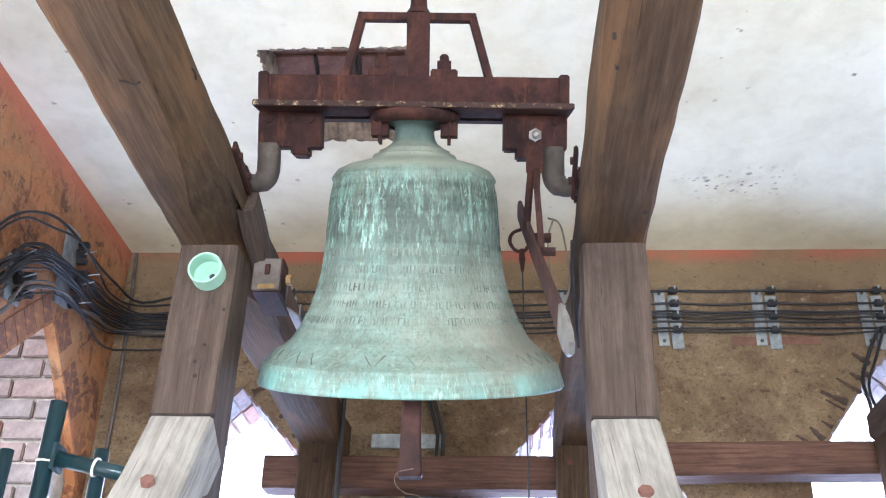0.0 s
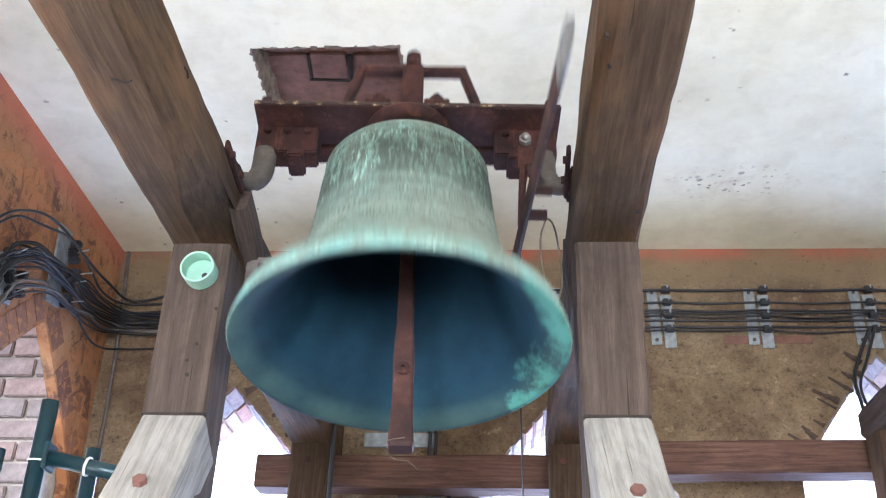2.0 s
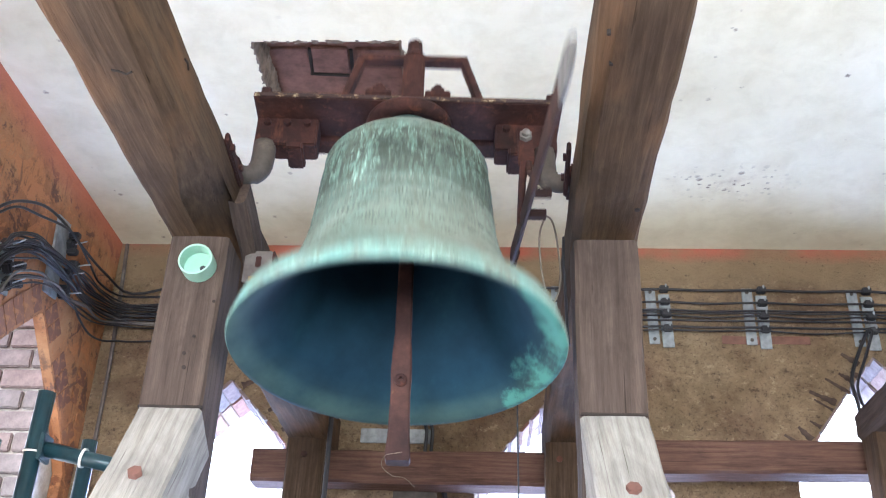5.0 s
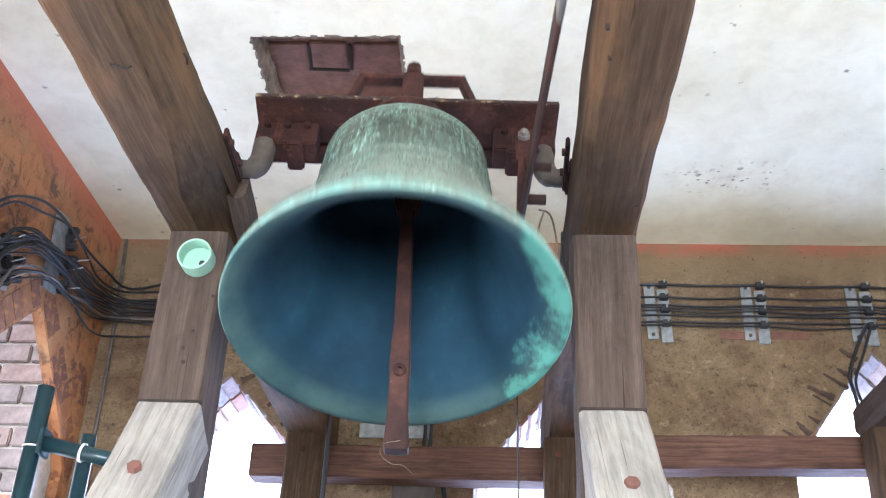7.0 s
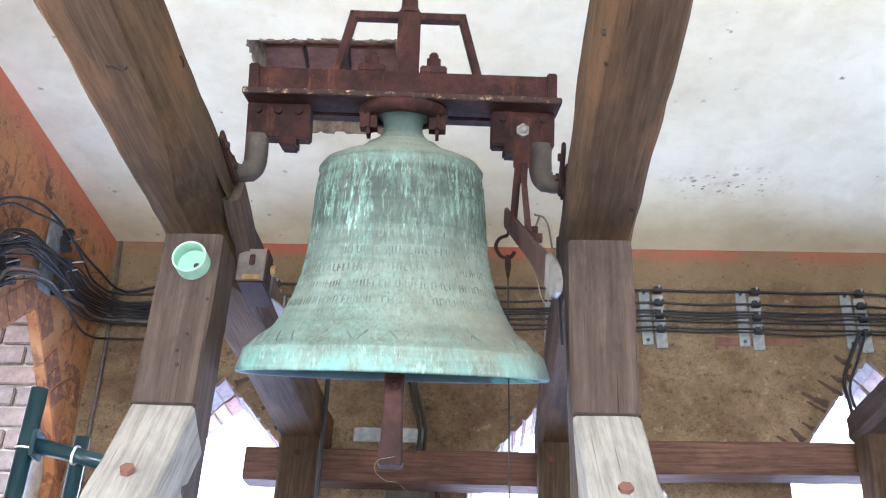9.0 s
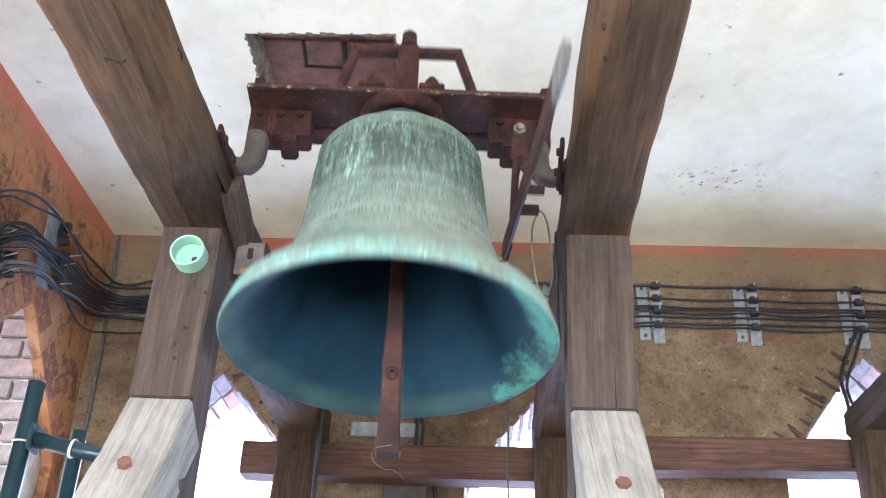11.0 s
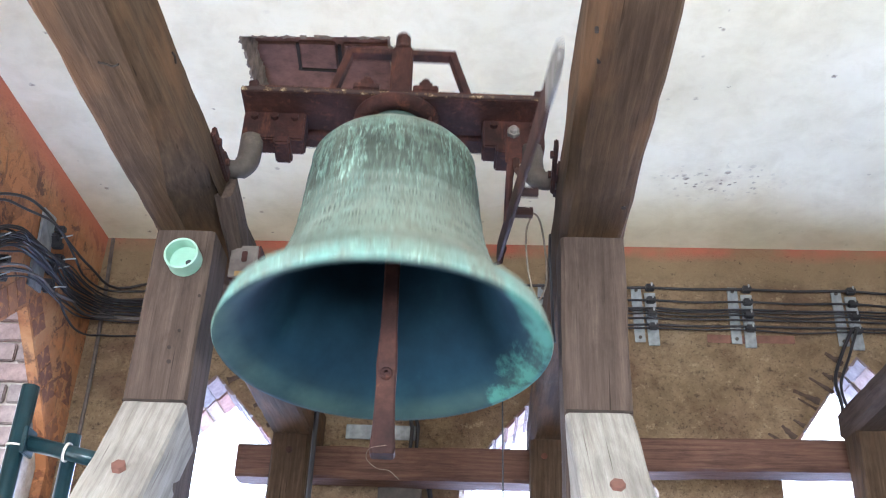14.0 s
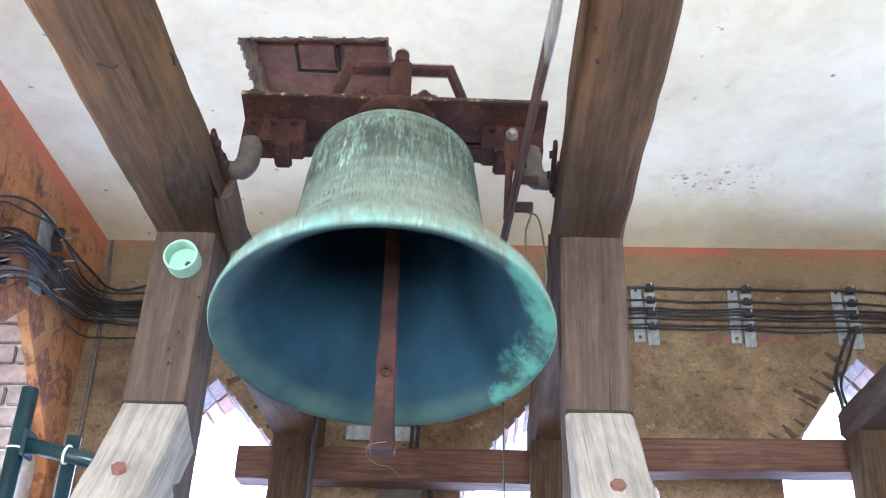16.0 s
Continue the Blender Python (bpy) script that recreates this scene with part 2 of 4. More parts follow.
RUST = mat("rusty_iron", rust, 0.8, 0.0, (0.6, 0.004), 0.25)


def rust_red(nt):
    v = coords(nt, (1, 1, 1))
    a = noise_tex(nt, v, 12, 7, 0.7)
    return ramp(nt, a, [(0.3, (0.016, 0.0065, 0.006)), (0.5, (0.034, 0.014, 0.012)), (0.66, (0.062, 0.026, 0.019)), (0.8, (0.13, 0.065, 0.036))]), a


RUST_RED = mat("red_rusted_iron", rust_red, 0.75, 0.0, (0.5, 0.003), 0.3)


def cast(nt):
    v = coords(nt, (1, 1, 1))
    a = noise_tex(nt, v, 14, 7, 0.7)
    return ramp(nt, a, [(0.3, (0.04, 0.034, 0.03)), (0.6, (0.085, 0.072, 0.062)), (0.85, (0.2, 0.17, 0.13))]), a


CAST = mat("grey_forged_iron", cast, 0.7, 0.2, (0.8, 0.006))


def lichen(nt):
    v = coords(nt, (1, 1, 1))
    a = noise_tex(nt, v, 28, 5, 0.7)
    return ramp(nt, a, [(0.52, (0.034, 0.018, 0.015)), (0.58, (0.12, 0.075, 0.04)), (0.64, (0.42, 0.36, 0.24))]), a


FLAKED = mat("flaking_paint_on_iron", lichen, 0.85, 0.0, (0.6, 0.003))


def galv(nt):
    v = coords(nt, (1, 1, 1))
    a = noise_tex(nt, v, 24, 5, 0.6)
    return ramp(nt, a, [(0.3, (0.2, 0.22, 0.23)), (0.7, (0.38, 0.41, 0.43))]), a


GALV = mat("galvanised_steel", galv, 0.5, 0.5, (0.2, 0.002))


def plain(name, c, rough=0.6, metal=0.0, vary=0.25):
    def b(nt):
        n = noise_tex(nt, coords(nt, (1, 1, 1)), 18, 6, 0.65)
        return ramp(nt, n, [(0.3, tuple(x * (1 - vary) for x in c)), (0.7, tuple(min(1, x * (1 + vary)) for x in c))]), n
    return mat(name, b, rough, metal, (0.2, 0.002))


BLACK = plain("black_cable_sheath", (0.014, 0.014, 0.018), 0.5)
GREEN_PIPE = plain("dark_green_paint", (0.02, 0.055, 0.07), 0.28, 0.1)
MINT = plain("pale_green_plastic", (0.28, 0.47, 0.37), 0.45, 0, 0.1)
WHITE = plain("white_plastic", (0.75, 0.75, 0.72), 0.5, 0, 0.1)
DUSTY = plain("dusty_grey_sheath", (0.11, 0.1, 0.095), 0.7)
ROPE = plain("old_hemp_rope", (0.2, 0.17, 0.13), 0.95, 0, 0.35)
# JOINT: near-black stands in for the shade inside gaps, holes and cracks
JOINT = plain("shade_dark_joint", (0.022, 0.016, 0.013), 1.0, 0, 0.5)
CRACK = plain("brown_washed_joint", (0.075, 0.05, 0.038), 1.0, 0, 0.6)
PEG = plain("red_brown_peg", (0.13, 0.06, 0.045), 0.8, 0, 0.3)
BOARD = plain("dark_floor_boards", (0.085, 0.075, 0.066), 0.8, 0, 0.35)
STEEL = plain("worn_bright_steel", (0.2, 0.19, 0.18), 0.5, 0.5, 0.5)
RECESS = plain("red_brown_brick_vault", (0.16, 0.08, 0.058), 0.9, 0, 0.35)
GREASE = plain("yellow_grease", (0.25, 0.15, 0.05), 0.5, 0, 0.5)
EDGE = plain("dirty_broken_plaster", (0.175, 0.138, 0.108), 0.95, 0, 0.55)
BRACKET = plain("dull_grey_steel", (0.13, 0.11, 0.1), 0.6, 0.3, 0.4)


def patina(nt):
    v = coords(nt, (1, 1, 1))
    sep = nt.nodes.new("ShaderNodeSeparateXYZ")
    nt.links.new(v, sep.inputs[0])
    h = mapr(nt, sep.outputs[2], -0.62, 0.06)
    base = noise_tex(nt, v, 7, 8, 0.7, 0.4)
    c = ramp(nt, base, [(0.3, (0.115, 0.15, 0.122)), (0.5, (0.18, 0.222, 0.185)), (0.72, (0.27, 0.31, 0.265))])
    # broad soft runs of verdigris down the waist
    soft = ramp(nt, noise_tex(nt, coords(nt, (15, 15, 2.4)), 1.0, 6, 0.65, 0.2), [(0.42, (0, 0, 0)), (0.64, (0.7, 0.7, 0.7))])
    c = mix(nt, soft, c, (0.215, 0.325, 0.285))
    # dark bronze shows on the upper waist
    dark = ramp(nt, h, [(0.42, (0.08, 0.08, 0.08)), (0.58, (0.45, 0.45, 0.45)), (0.66, (0.85, 0.85, 0.85)), (0.78, (0.95, 0.95, 0.95)), (0.88, (0.85, 0.85, 0.85)), (0.92, (0.2, 0.2, 0.2))])
    dn = ramp(nt, noise_tex(nt, coords(nt, (9, 9, 3.5)), 1.0, 7, 0.72, 0.3), [(0.45, (1, 1, 1)), (0.72, (0.35, 0.35, 0.35))])
    c = mix(nt, mix(nt, 1.0, dark, dn, "MULTIPLY"), c, (0.04, 0.056, 0.045))
    # fine runs, in clusters under the shoulder and on the lip, thin between
    band = ramp(nt, h, [(0.0, (1, 1, 1)), (0.1, (0.9, 0.9, 0.9)), (0.2, (0.25, 0.25, 0.25)), (0.5, (0.4, 0.4, 0.4)), (0.66, (0.8, 0.8, 0.8)), (0.9, (1, 1, 1)), (0.93, (0.2, 0.2, 0.2))])
    cluster = ramp(nt, noise_tex(nt, coords(nt, (7, 7, 2.5)), 1.0, 4, 0.6), [(0.38, (0.2, 0.2, 0.2)), (0.54, (1, 1, 1))])
    band = mix(nt, 1.0, band, cluster, "MULTIPLY")
    st = ramp(nt, noise_tex(nt, coords(nt, (60, 60, 11)), 1.0, 9, 0.78, 0.35), [(0.48, (0, 0, 0)), (0.57, (1, 1, 1))])
    c = mix(nt, mix(nt, 1.0, st, band, "MULTIPLY"), c, (0.2, 0.335, 0.28))
    pale = ramp(nt, noise_tex(nt, coords(nt, (75, 75, 16)), 1.0, 8, 0.78, 0.3), [(0.535, (0, 0, 0)), (0.6, (1, 1, 1))])
    c = mix(nt, mix(nt, 1.0, pale, band, "MULTIPLY"), c, (0.37, 0.56, 0.485))
    thin = ramp(nt, noise_tex(nt, coords(nt, (130, 130, 26)), 1.0, 6, 0.78), [(0.36, (0.4, 0.4, 0.4)), (0.5, (1, 1, 1))])
    c = mix(nt, 0.6, c, thin, "MULTIPLY")
    # grime lies in level bands between the lines of lettering
    level = ramp(nt, noise_tex(nt, coords(nt, (2.5, 2.5, 42)), 1.0, 4, 0.6, 0.2), [(0.38, (0.72, 0.74, 0.73)), (0.55, (1.06, 1.06, 1.06))])
    c = mix(nt, 0.8, c, level, "MULTIPLY")
    # a wash of turquoise along the lip, and dry brown dust on one flank of the waist
    lip = ramp(nt, h, [(0.04, (0.65, 0.65, 0.65)), (0.11, (0.6, 0.6, 0.6)), (0.15, (0.08, 0.08, 0.08)), (0.3, (0, 0, 0))])
    ln = ramp(nt, noise_tex(nt, coords(nt, (9, 9, 5)), 1.0, 6, 0.65), [(0.44, (0.05, 0.05, 0.05)), (0.6, (1, 1, 1))])
    c = mix(nt, mix(nt, 1.0, lip, ln, "MULTIPLY"), c, (0.18, 0.41, 0.375))
    side = ramp(nt, mapr(nt, sep.outputs[0], -0.1, 0.42), [(0.1, (0, 0, 0)), (0.7, (0.75, 0.75, 0.75))])
    mid = ramp(nt, h, [(0.05, (0.3, 0.3, 0.3)), (0.2, (1, 1, 1)), (0.5, (0.8, 0.8, 0.8)), (0.65, (0.1, 0.1, 0.1))])
    dust = ramp(nt, noise_tex(nt, v, 3.5, 4, 0.6), [(0.3, (0.35, 0.35, 0.35)), (0.6, (1, 1, 1))])
    c = mix(nt, mix(nt, 1.0, mix(nt, 1.0, side, mid, "MULTIPLY"), dust, "MULTIPLY"), c, (0.215, 0.19, 0.148))
    # the plain crown is grey-green, its lit paleness put into the colour
    top = ramp(nt, mapr(nt, sep.outputs[2], 0.0, 0.2), [(0.08, (0, 0, 0)), (0.16, (0.7, 0.7, 0.7)), (0.5, (0.65, 0.65, 0.65)), (0.62, (0.1, 0.1, 0.1))])
    c = mix(nt, top, c, (0.25, 0.275, 0.225))
    c = mix(nt, ramp(nt, mapr(nt, sep.outputs[2], 0.0, 0.2), [(0.55, (0, 0, 0)), (0.7, (0.8, 0.8, 0.8))]), c, (0.06, 0.1, 0.088))
    return c, mix(nt, 0.5, base, st)


def mapr(nt, src, lo, hi):
    m = nt.nodes.new("ShaderNodeMapRange")
    m.inputs[1].default_value, m.inputs[2].default_value = lo, hi
    nt.links.new(src, m.inputs[0])
    return m.outputs[0]


PATINA = mat("green_bronze_patina", patina, 0.65, 0.1, (0.5, 0.006))
PATINA_DARK = plain("dark_green_bronze", (0.125, 0.155, 0.13), 0.7, 0.0, 0.6)


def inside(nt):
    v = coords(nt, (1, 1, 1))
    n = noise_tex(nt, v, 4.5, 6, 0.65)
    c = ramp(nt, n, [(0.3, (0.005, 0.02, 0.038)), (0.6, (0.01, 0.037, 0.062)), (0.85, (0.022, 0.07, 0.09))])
    sep = nt.nodes.new("ShaderNodeSeparateXYZ")
    nt.links.new(v, sep.inputs[0])
    # a verdigris stain by the lip on one side
    side = ramp(nt, mapr(nt, sep.outputs[0], 0.2, 0.45), [(0.2, (0, 0, 0)), (0.45, (1, 1, 1))])
    low = ramp(nt, mapr(nt, sep.outputs[2], -0.6, -0.25), [(0.06, (1, 1, 1)), (0.36, (0, 0, 0))])
    patch = ramp(nt, noise_tex(nt, v, 10, 7, 0.72), [(0.3, (0, 0, 0)), (0.6, (1, 1, 1))])
    m = mix(nt, 1.0, mix(nt, 1.0, side, low, "MULTIPLY"), patch, "MULTIPLY")
    m = ramp(nt, m, [(0.3, (0, 0, 0)), (0.75, (0.85, 0.85, 0.85))])
    # the thick lip is a dull grey-green that fades out upwards
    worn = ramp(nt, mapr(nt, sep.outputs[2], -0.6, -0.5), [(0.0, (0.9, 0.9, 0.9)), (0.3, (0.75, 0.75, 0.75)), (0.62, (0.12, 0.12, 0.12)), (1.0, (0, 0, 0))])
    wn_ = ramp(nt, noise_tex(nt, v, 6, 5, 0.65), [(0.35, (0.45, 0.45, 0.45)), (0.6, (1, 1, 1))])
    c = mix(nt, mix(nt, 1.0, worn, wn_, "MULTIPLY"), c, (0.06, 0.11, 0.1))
    return mix(nt, m, c, (0.1, 0.3, 0.25)), n


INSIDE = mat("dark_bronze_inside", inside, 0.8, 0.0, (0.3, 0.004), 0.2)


# ---------------------------------------------------------------- mesh helpers
def part(name, bm, material, parent=None, label="", smooth=False):
    me = bpy.data.meshes.new(name)
    bmesh.ops.recalc_face_normals(bm, faces=bm.faces)
    if smooth:
        for f in bm.faces:
            f.smooth = True
    bm.to_mesh(me)
    bm.free()
    for m in material if isinstance(material, (list, tuple)) else (material,):
        me.materials.append(m)
    o = new(name, me)
    if parent:
        o.parent = parent
    if label:
        tagged(o, label)
    return o


def thing(name, label, category, m=None, group="", kind=""):
    e = new(name)
    e.empty_display_size = 0.05
    if m is not None:
        e.matrix_world = m
    return tagged(e, label, category, group, kind)


def add_box(bm, size, at=(0, 0, 0), rot=None, bevel=0.0):
    """A box with softened edges, added to bm."""
    b = bmesh.new()
    bmesh.ops.create_cube(b, size=1.0)
    bmesh.ops.scale(b, vec=size, verts=b.verts)
    if bevel:
        bmesh.ops.bevel(b, geom=b.edges[:], offset=bevel, segments=2, affect="EDGES")
    m = Matrix.Translation(at) @ (rot.to_4x4() if rot is not None else Matrix())
    join(bm, b, m)
    return bm


def join(bm, b, m=None):
    vs = {}
    for v in b.verts:
        vs[v] = bm.verts.new(m @ v.co if m is not None else v.co)
    for f in b.faces:
        try:
            bm.faces.new([vs[v] for v in f.verts]).material_index = f.material_index
        except ValueError:
            pass
    b.free()


def box(size, at=(0, 0, 0), rot=None, bevel=0.004):
    return add_box(bmesh.new(), size, at, rot, bevel)


def add_tube(bm, pts, r, n=8, caps=True):
    """A round bar along pts; r is one radius or one for each point."""
    pts = [Vector(p) for p in pts]
    rings, up = [], None
    for i, p in enumerate(pts):
        d = (pts[min(i + 1, len(pts) - 1)] - pts[max(i - 1, 0)]).normalized()
        if up is None:
            up = d.orthogonal().normalized()
        up = (up - d * up.dot(d)).normalized()
        side = d.cross(up)
        rr = r[i] if isinstance(r, (list, tuple)) else r
        rings.append([bm.verts.new(p + rr * (math.cos(a) * up + math.sin(a) * side)) for a in (2 * math.pi * k / n for k in range(n))])
    for a, b in zip(rings, rings[1:]):
        for k in range(n):
            bm.faces.new((a[k], a[(k + 1) % n], b[(k + 1) % n], b[k]))
    if caps:
        bm.faces.new(rings[0][::-1])
        bm.faces.new(rings[-1])
    return bm


def tube(pts, r, n=8):
    return add_tube(bmesh.new(), pts, r, n)


def curve(pts, steps=6):
    """A smooth line through pts."""
    p = [Vector(q) for q in pts]
    p = [2 * p[0] - p[1]] + p + [2 * p[-1] - p[-2]]
    out = []
    for i in range(1, len(p) - 2):
        for k in range(steps):
            t = k / steps
            out.append(0.5 * (2 * p[i] + (p[i + 1] - p[i - 1]) * t + (2 * p[i - 1] - 5 * p[i] + 4 * p[i + 1] - p[i + 2]) * t * t
                              + (3 * p[i] - p[i - 1] - 3 * p[i + 1] + p[i + 2]) * t ** 3))
    return out + [p[-2]]


def revolve(profile, n=64, closed=False):
    """Turns (radius, height) pairs about z."""
    bm = bmesh.new()
    rings = [[bm.verts.new((r * math.cos(2 * math.pi * k / n), r * math.sin(2 * math.pi * k / n), z)) for k in range(n)] for r, z in profile]
    pairs = list(zip(rings, rings[1:]))
    if closed:
        pairs.append((rings[-1], rings[0]))
    for a, b in pairs:
        for k in range(n):
            bm.faces.new((a[k], a[(k + 1) % n], b[(k + 1) % n], b[k]))
    if not closed:
        bm.faces.new(rings[0])
        bm.faces.new(rings[-1][::-1])
    return bm


def hexnut(bm, at, r, h, axis="z"):
    b = bmesh.new()
    bmesh.ops.create_cone(b, cap_ends=True, segments=6, radius1=r, radius2=r, depth=h)
    turn = {"z": Matrix(), "y": Matrix.Rotation(radians(90), 4, "X"), "x": Matrix.Rotation(radians(90), 4, "Y")}[axis]
    join(bm, b, Matrix.Translation(at) @ turn)
    return bm


def timber_mesh(length, w, h, rough=0.004, chamfer=0.012, seed=0.0, wane=None):
    """A hewn beam along x from 0 to length, with worn, uneven edges."""
    bm = bmesh.new()
    n = max(2, int(length / 0.07))
    c = chamfer
    prof = [(-w / 2 + c, -h / 2), (0, -h / 2), (w / 2 - c, -h / 2), (w / 2, -h / 2 + c), (w / 2, 0), (w / 2, h / 2 - c),
            (w / 2 - c, h / 2), (0, h / 2), (-w / 2 + c, h / 2), (-w / 2, h / 2 - c), (-w / 2, 0), (-w / 2, -h / 2 + c)]
    rings = []
    for i in range(n + 1):
        x = length * i / n
        ring = []
        cut = wane(x) if wane else None
        for k, (y, z) in enumerate(prof):
            if cut and k == cut[0]:
                y -= math.copysign(cut[1], y)
            elif cut and k == cut[2]:
                z += cut[3]
            d = noise.noise(Vector((x * 2.3 + seed, k * 7.1, seed))) * rough * 1.6 + noise.noise(Vector((x * 9 + seed, k * 3.3, 5.0))) * rough
            if k % 3 != 1:
                d -= max(0, noise.noise(Vector((x * 4 + seed * 3, k // 3 * 11.0, 9.0)))) * rough * 3
            q = Vector((y, z))
            q *= 1 + d / q.length
            ring.append(bm.verts.new((x, q.x, q.y)))
        rings.append(ring)
    m = len(prof)
    for a, b in zip(rings, rings[1:]):
        for k in range(m):
            bm.faces.new((a[k], a[(k + 1) % m], b[(k + 1) % m], b[k]))
    bm.faces.new(rings[0][::-1])
    bm.faces.new(rings[-1])
    return bm


def along(p0, p1, up=(0, 0, 1)):
    """A pose with x from p0 towards p1 and z near up."""
    p0, p1 = Vector(p0), Vector(p1)
    x = (p1 - p0).normalized()
    z = Vector(up)
    z = (z - x * z.dot(x)).normalized()
    y = z.cross(x)
    m = Matrix((x, y, z)).transposed().to_4x4()
    m.translation = p0
    return m


def timber(name, p0, p1, w, h, material, parent=None, up=(0, 0, 1), seed=0.0, label="", rough=0.004, chamfer=0.012, wane=None):
    o = part(name, timber_mesh((Vector(p1) - Vector(p0)).length, w, h, rough, chamfer, seed, wane), material, parent, label)
    o.matrix_basis = along(p0, p1, up)
    return o


# ---------------------------------------------------------------- the room
def wall_mesh(u0, u1, z0, z1, thick, openings):
    """A wall in u and z with pointed openings (centre, half width, sill, spring, apex); local y runs into the wall."""
    bm = bmesh.new()

    def quad(a, b, c, d):
        bm.faces.new([bm.verts.new(p) for p in (a, b, c, d)])

    def slab(ua, ub, za0, zb0, za1, zb1):
        for y in (0, thick):
            quad((ua, y, za0), (ub, y, zb0), (ub, y, zb1), (ua, y, za1))

    def top(c, hw, spring, apex, u):
        s = max(0.0, 1 - abs(u - c) / hw)
        return spring + (apex - spring) * (s ** 0.85)

    edges = [u0]
    for c, hw, sill, spring, apex in openings:
        edges += [c - hw, c + hw]
    edges.append(u1)
    for i in range(0, len(edges), 2):
        slab(edges[i], edges[i + 1], z0, z0, z1, z1)
    for c, hw, sill, spring, apex in openings:
        n = 16
        us = [c - hw + 2 * hw * k / n for k in range(n + 1)]
        slab(c - hw, c + hw, z0, z0, sill, sill)
        quad((c - hw, 0, sill), (c + hw, 0, sill), (c + hw, thick, sill), (c - hw, thick, sill))
        for u in (c - hw, c + hw):
            quad((u, 0, sill), (u, thick, sill), (u, thick, spring), (u, 0, spring))
        for a, b in zip(us, us[1:]):
            ta, tb = top(c, hw, spring, apex, a), top(c, hw, spring, apex, b)
            slab(a, b, ta, tb, z1, z1)
            quad((a, 0, ta), (b, 0, tb), (b, thick, tb), (a, thick, ta))
    for u in (u0, u1):
        quad((u, 0, z0), (u, thick, z0), (u, thick, z1), (u, 0, z1))
    for z in (z0, z1):
        quad((u0, 0, z), (u1, 0, z), (u1, thick, z), (u0, thick, z))
    bmesh.ops.remove_doubles(bm, verts=bm.verts, dist=0.0005)
    return bm


NORTH = [(-1.33, 0.46, 0.9, 2.85, 3.38), (0.35, 0.46, 0.9, 2.85, 3.42), (1.82, 0.44, 0.9, 2.95, 3.55)]
wall_north = part("wall_north", wall_mesh(WALL_X - 0.45, EAST_X + 0.45, 0, 4.7, 0.45, NORTH), OCHRE)
wall_north.matrix_basis = pose(0, WALL_Y, 0)
tagged(wall_north, "worn ochre plaster wall with pointed openings", "wall", kind="structure")

# the west wall: local u runs along world y
wall_west = part("wall_west", wall_mesh(SOUTH_Y, WALL_Y - 0.002, 0, 4.7, 0.05, [(-1.2, 0.45, 0.9, 2.6, 3.1), (1.35, 0.45, 0.9, 2.6, 3.1), (3.93, 0.56, 0.9, 2.85, 3.42)]), ORANGE)
wall_west.matrix_basis = Matrix.Translation((WALL_X, 0, 0)) @ Matrix.Rotation(radians(90), 4, "Z")
tagged(wall_west, "orange limewashed brick wall with arched openings", "wall", kind="structure")
outer_west = part("wall_west_outer", wall_mesh(SOUTH_Y - 0.44, WALL_Y + 0.44, 0, 4.7, 0.38, [(-1.2, 0.5, 0.85, 2.6, 3.15), (1.35, 0.5, 0.85, 2.6, 3.15), (3.93, 0.62, 0.85, 3.5, 4.0)]), MORTAR)
outer_west.matrix_basis = Matrix.Translation((WALL_X - 0.052, 0, 0)) @ Matrix.Rotation(radians(90), 4, "Z")
tagged(outer_west, "outer leaf of the brick wall", "wall", kind="structure")
wall_east = part("wall_east", wall_mesh(SOUTH_Y, WALL_Y - 0.002, 0, 4.7, 0.45, [(-1.3, 0.45, 0.9, 2.6, 3.1), (1.2, 0.45, 0.9, 2.6, 3.1)]), OCHRE)
wall_east.matrix_basis = Matrix.Translation((EAST_X + 0.45, 0, 0)) @ Matrix.Rotation(radians(90), 4, "Z")
tagged(wall_east, "ochre plastered belfry wall", "wall", kind="structure")
wall_south = part("wall_south", wall_mesh(WALL_X - 0.45, EAST_X + 0.45, 0, 4.7, 0.45, [(-1.0, 0.45, 0.9, 2.6, 3.1), (0.35, 0.45, 0.9, 2.6, 3.1), (1.7, 0.45, 0.9, 2.6, 3.1)]), OCHRE)
wall_south.matrix_basis = pose(0, SOUTH_Y - 0.45, 0)
tagged(wall_south, "ochre plastered belfry wall", "wall", kind="structure")

# ceiling with a square recess
HX0, HX1, HY0, HY1 = -0.973, -0.388, 2.968, 3.578


def ceiling_mesh():
    bm = bmesh.new()
    xs, ys = (WALL_X - 0.4, HX0, HX1, EAST_X + 0.4), (SOUTH_Y - 0.4, HY0, HY1, WALL_Y + 0.4)
    for i in range(3):
        for j in range(3):
            if (i, j) != (1, 1):
                add_box(bm, (xs[i + 1] - xs[i], ys[j + 1] - ys[j], 0.12), ((xs[i + 1] + xs[i]) / 2, (ys[j + 1] + ys[j]) / 2, CEIL + 0.06))
    bmesh.ops.remove_doubles(bm, verts=bm.verts, dist=0.0005)
    return bm


ceiling = part("ceiling", ceiling_mesh(), PLASTER)
tagged(ceiling, "cream limewashed ceiling with dark spots", "ceiling", kind="structure")
recess = part("ceiling_recess", box((HX1 - HX0 + 0.1, HY1 - HY0 + 0.1, 0.06), ((HX0 + HX1) / 2, (HY0 + HY1) / 2, CEIL + 0.153), bevel=0), RECESS)
tagged(recess, "red-brown brick showing in a ceiling recess", "ceiling", kind="structure")
part("brick", box((0.15, 0.15, 0.02), (-0.71, 3.21, CEIL + 0.118), Matrix.Rotation(radians(3), 3, "Z"), 0.004), RECESS, recess)
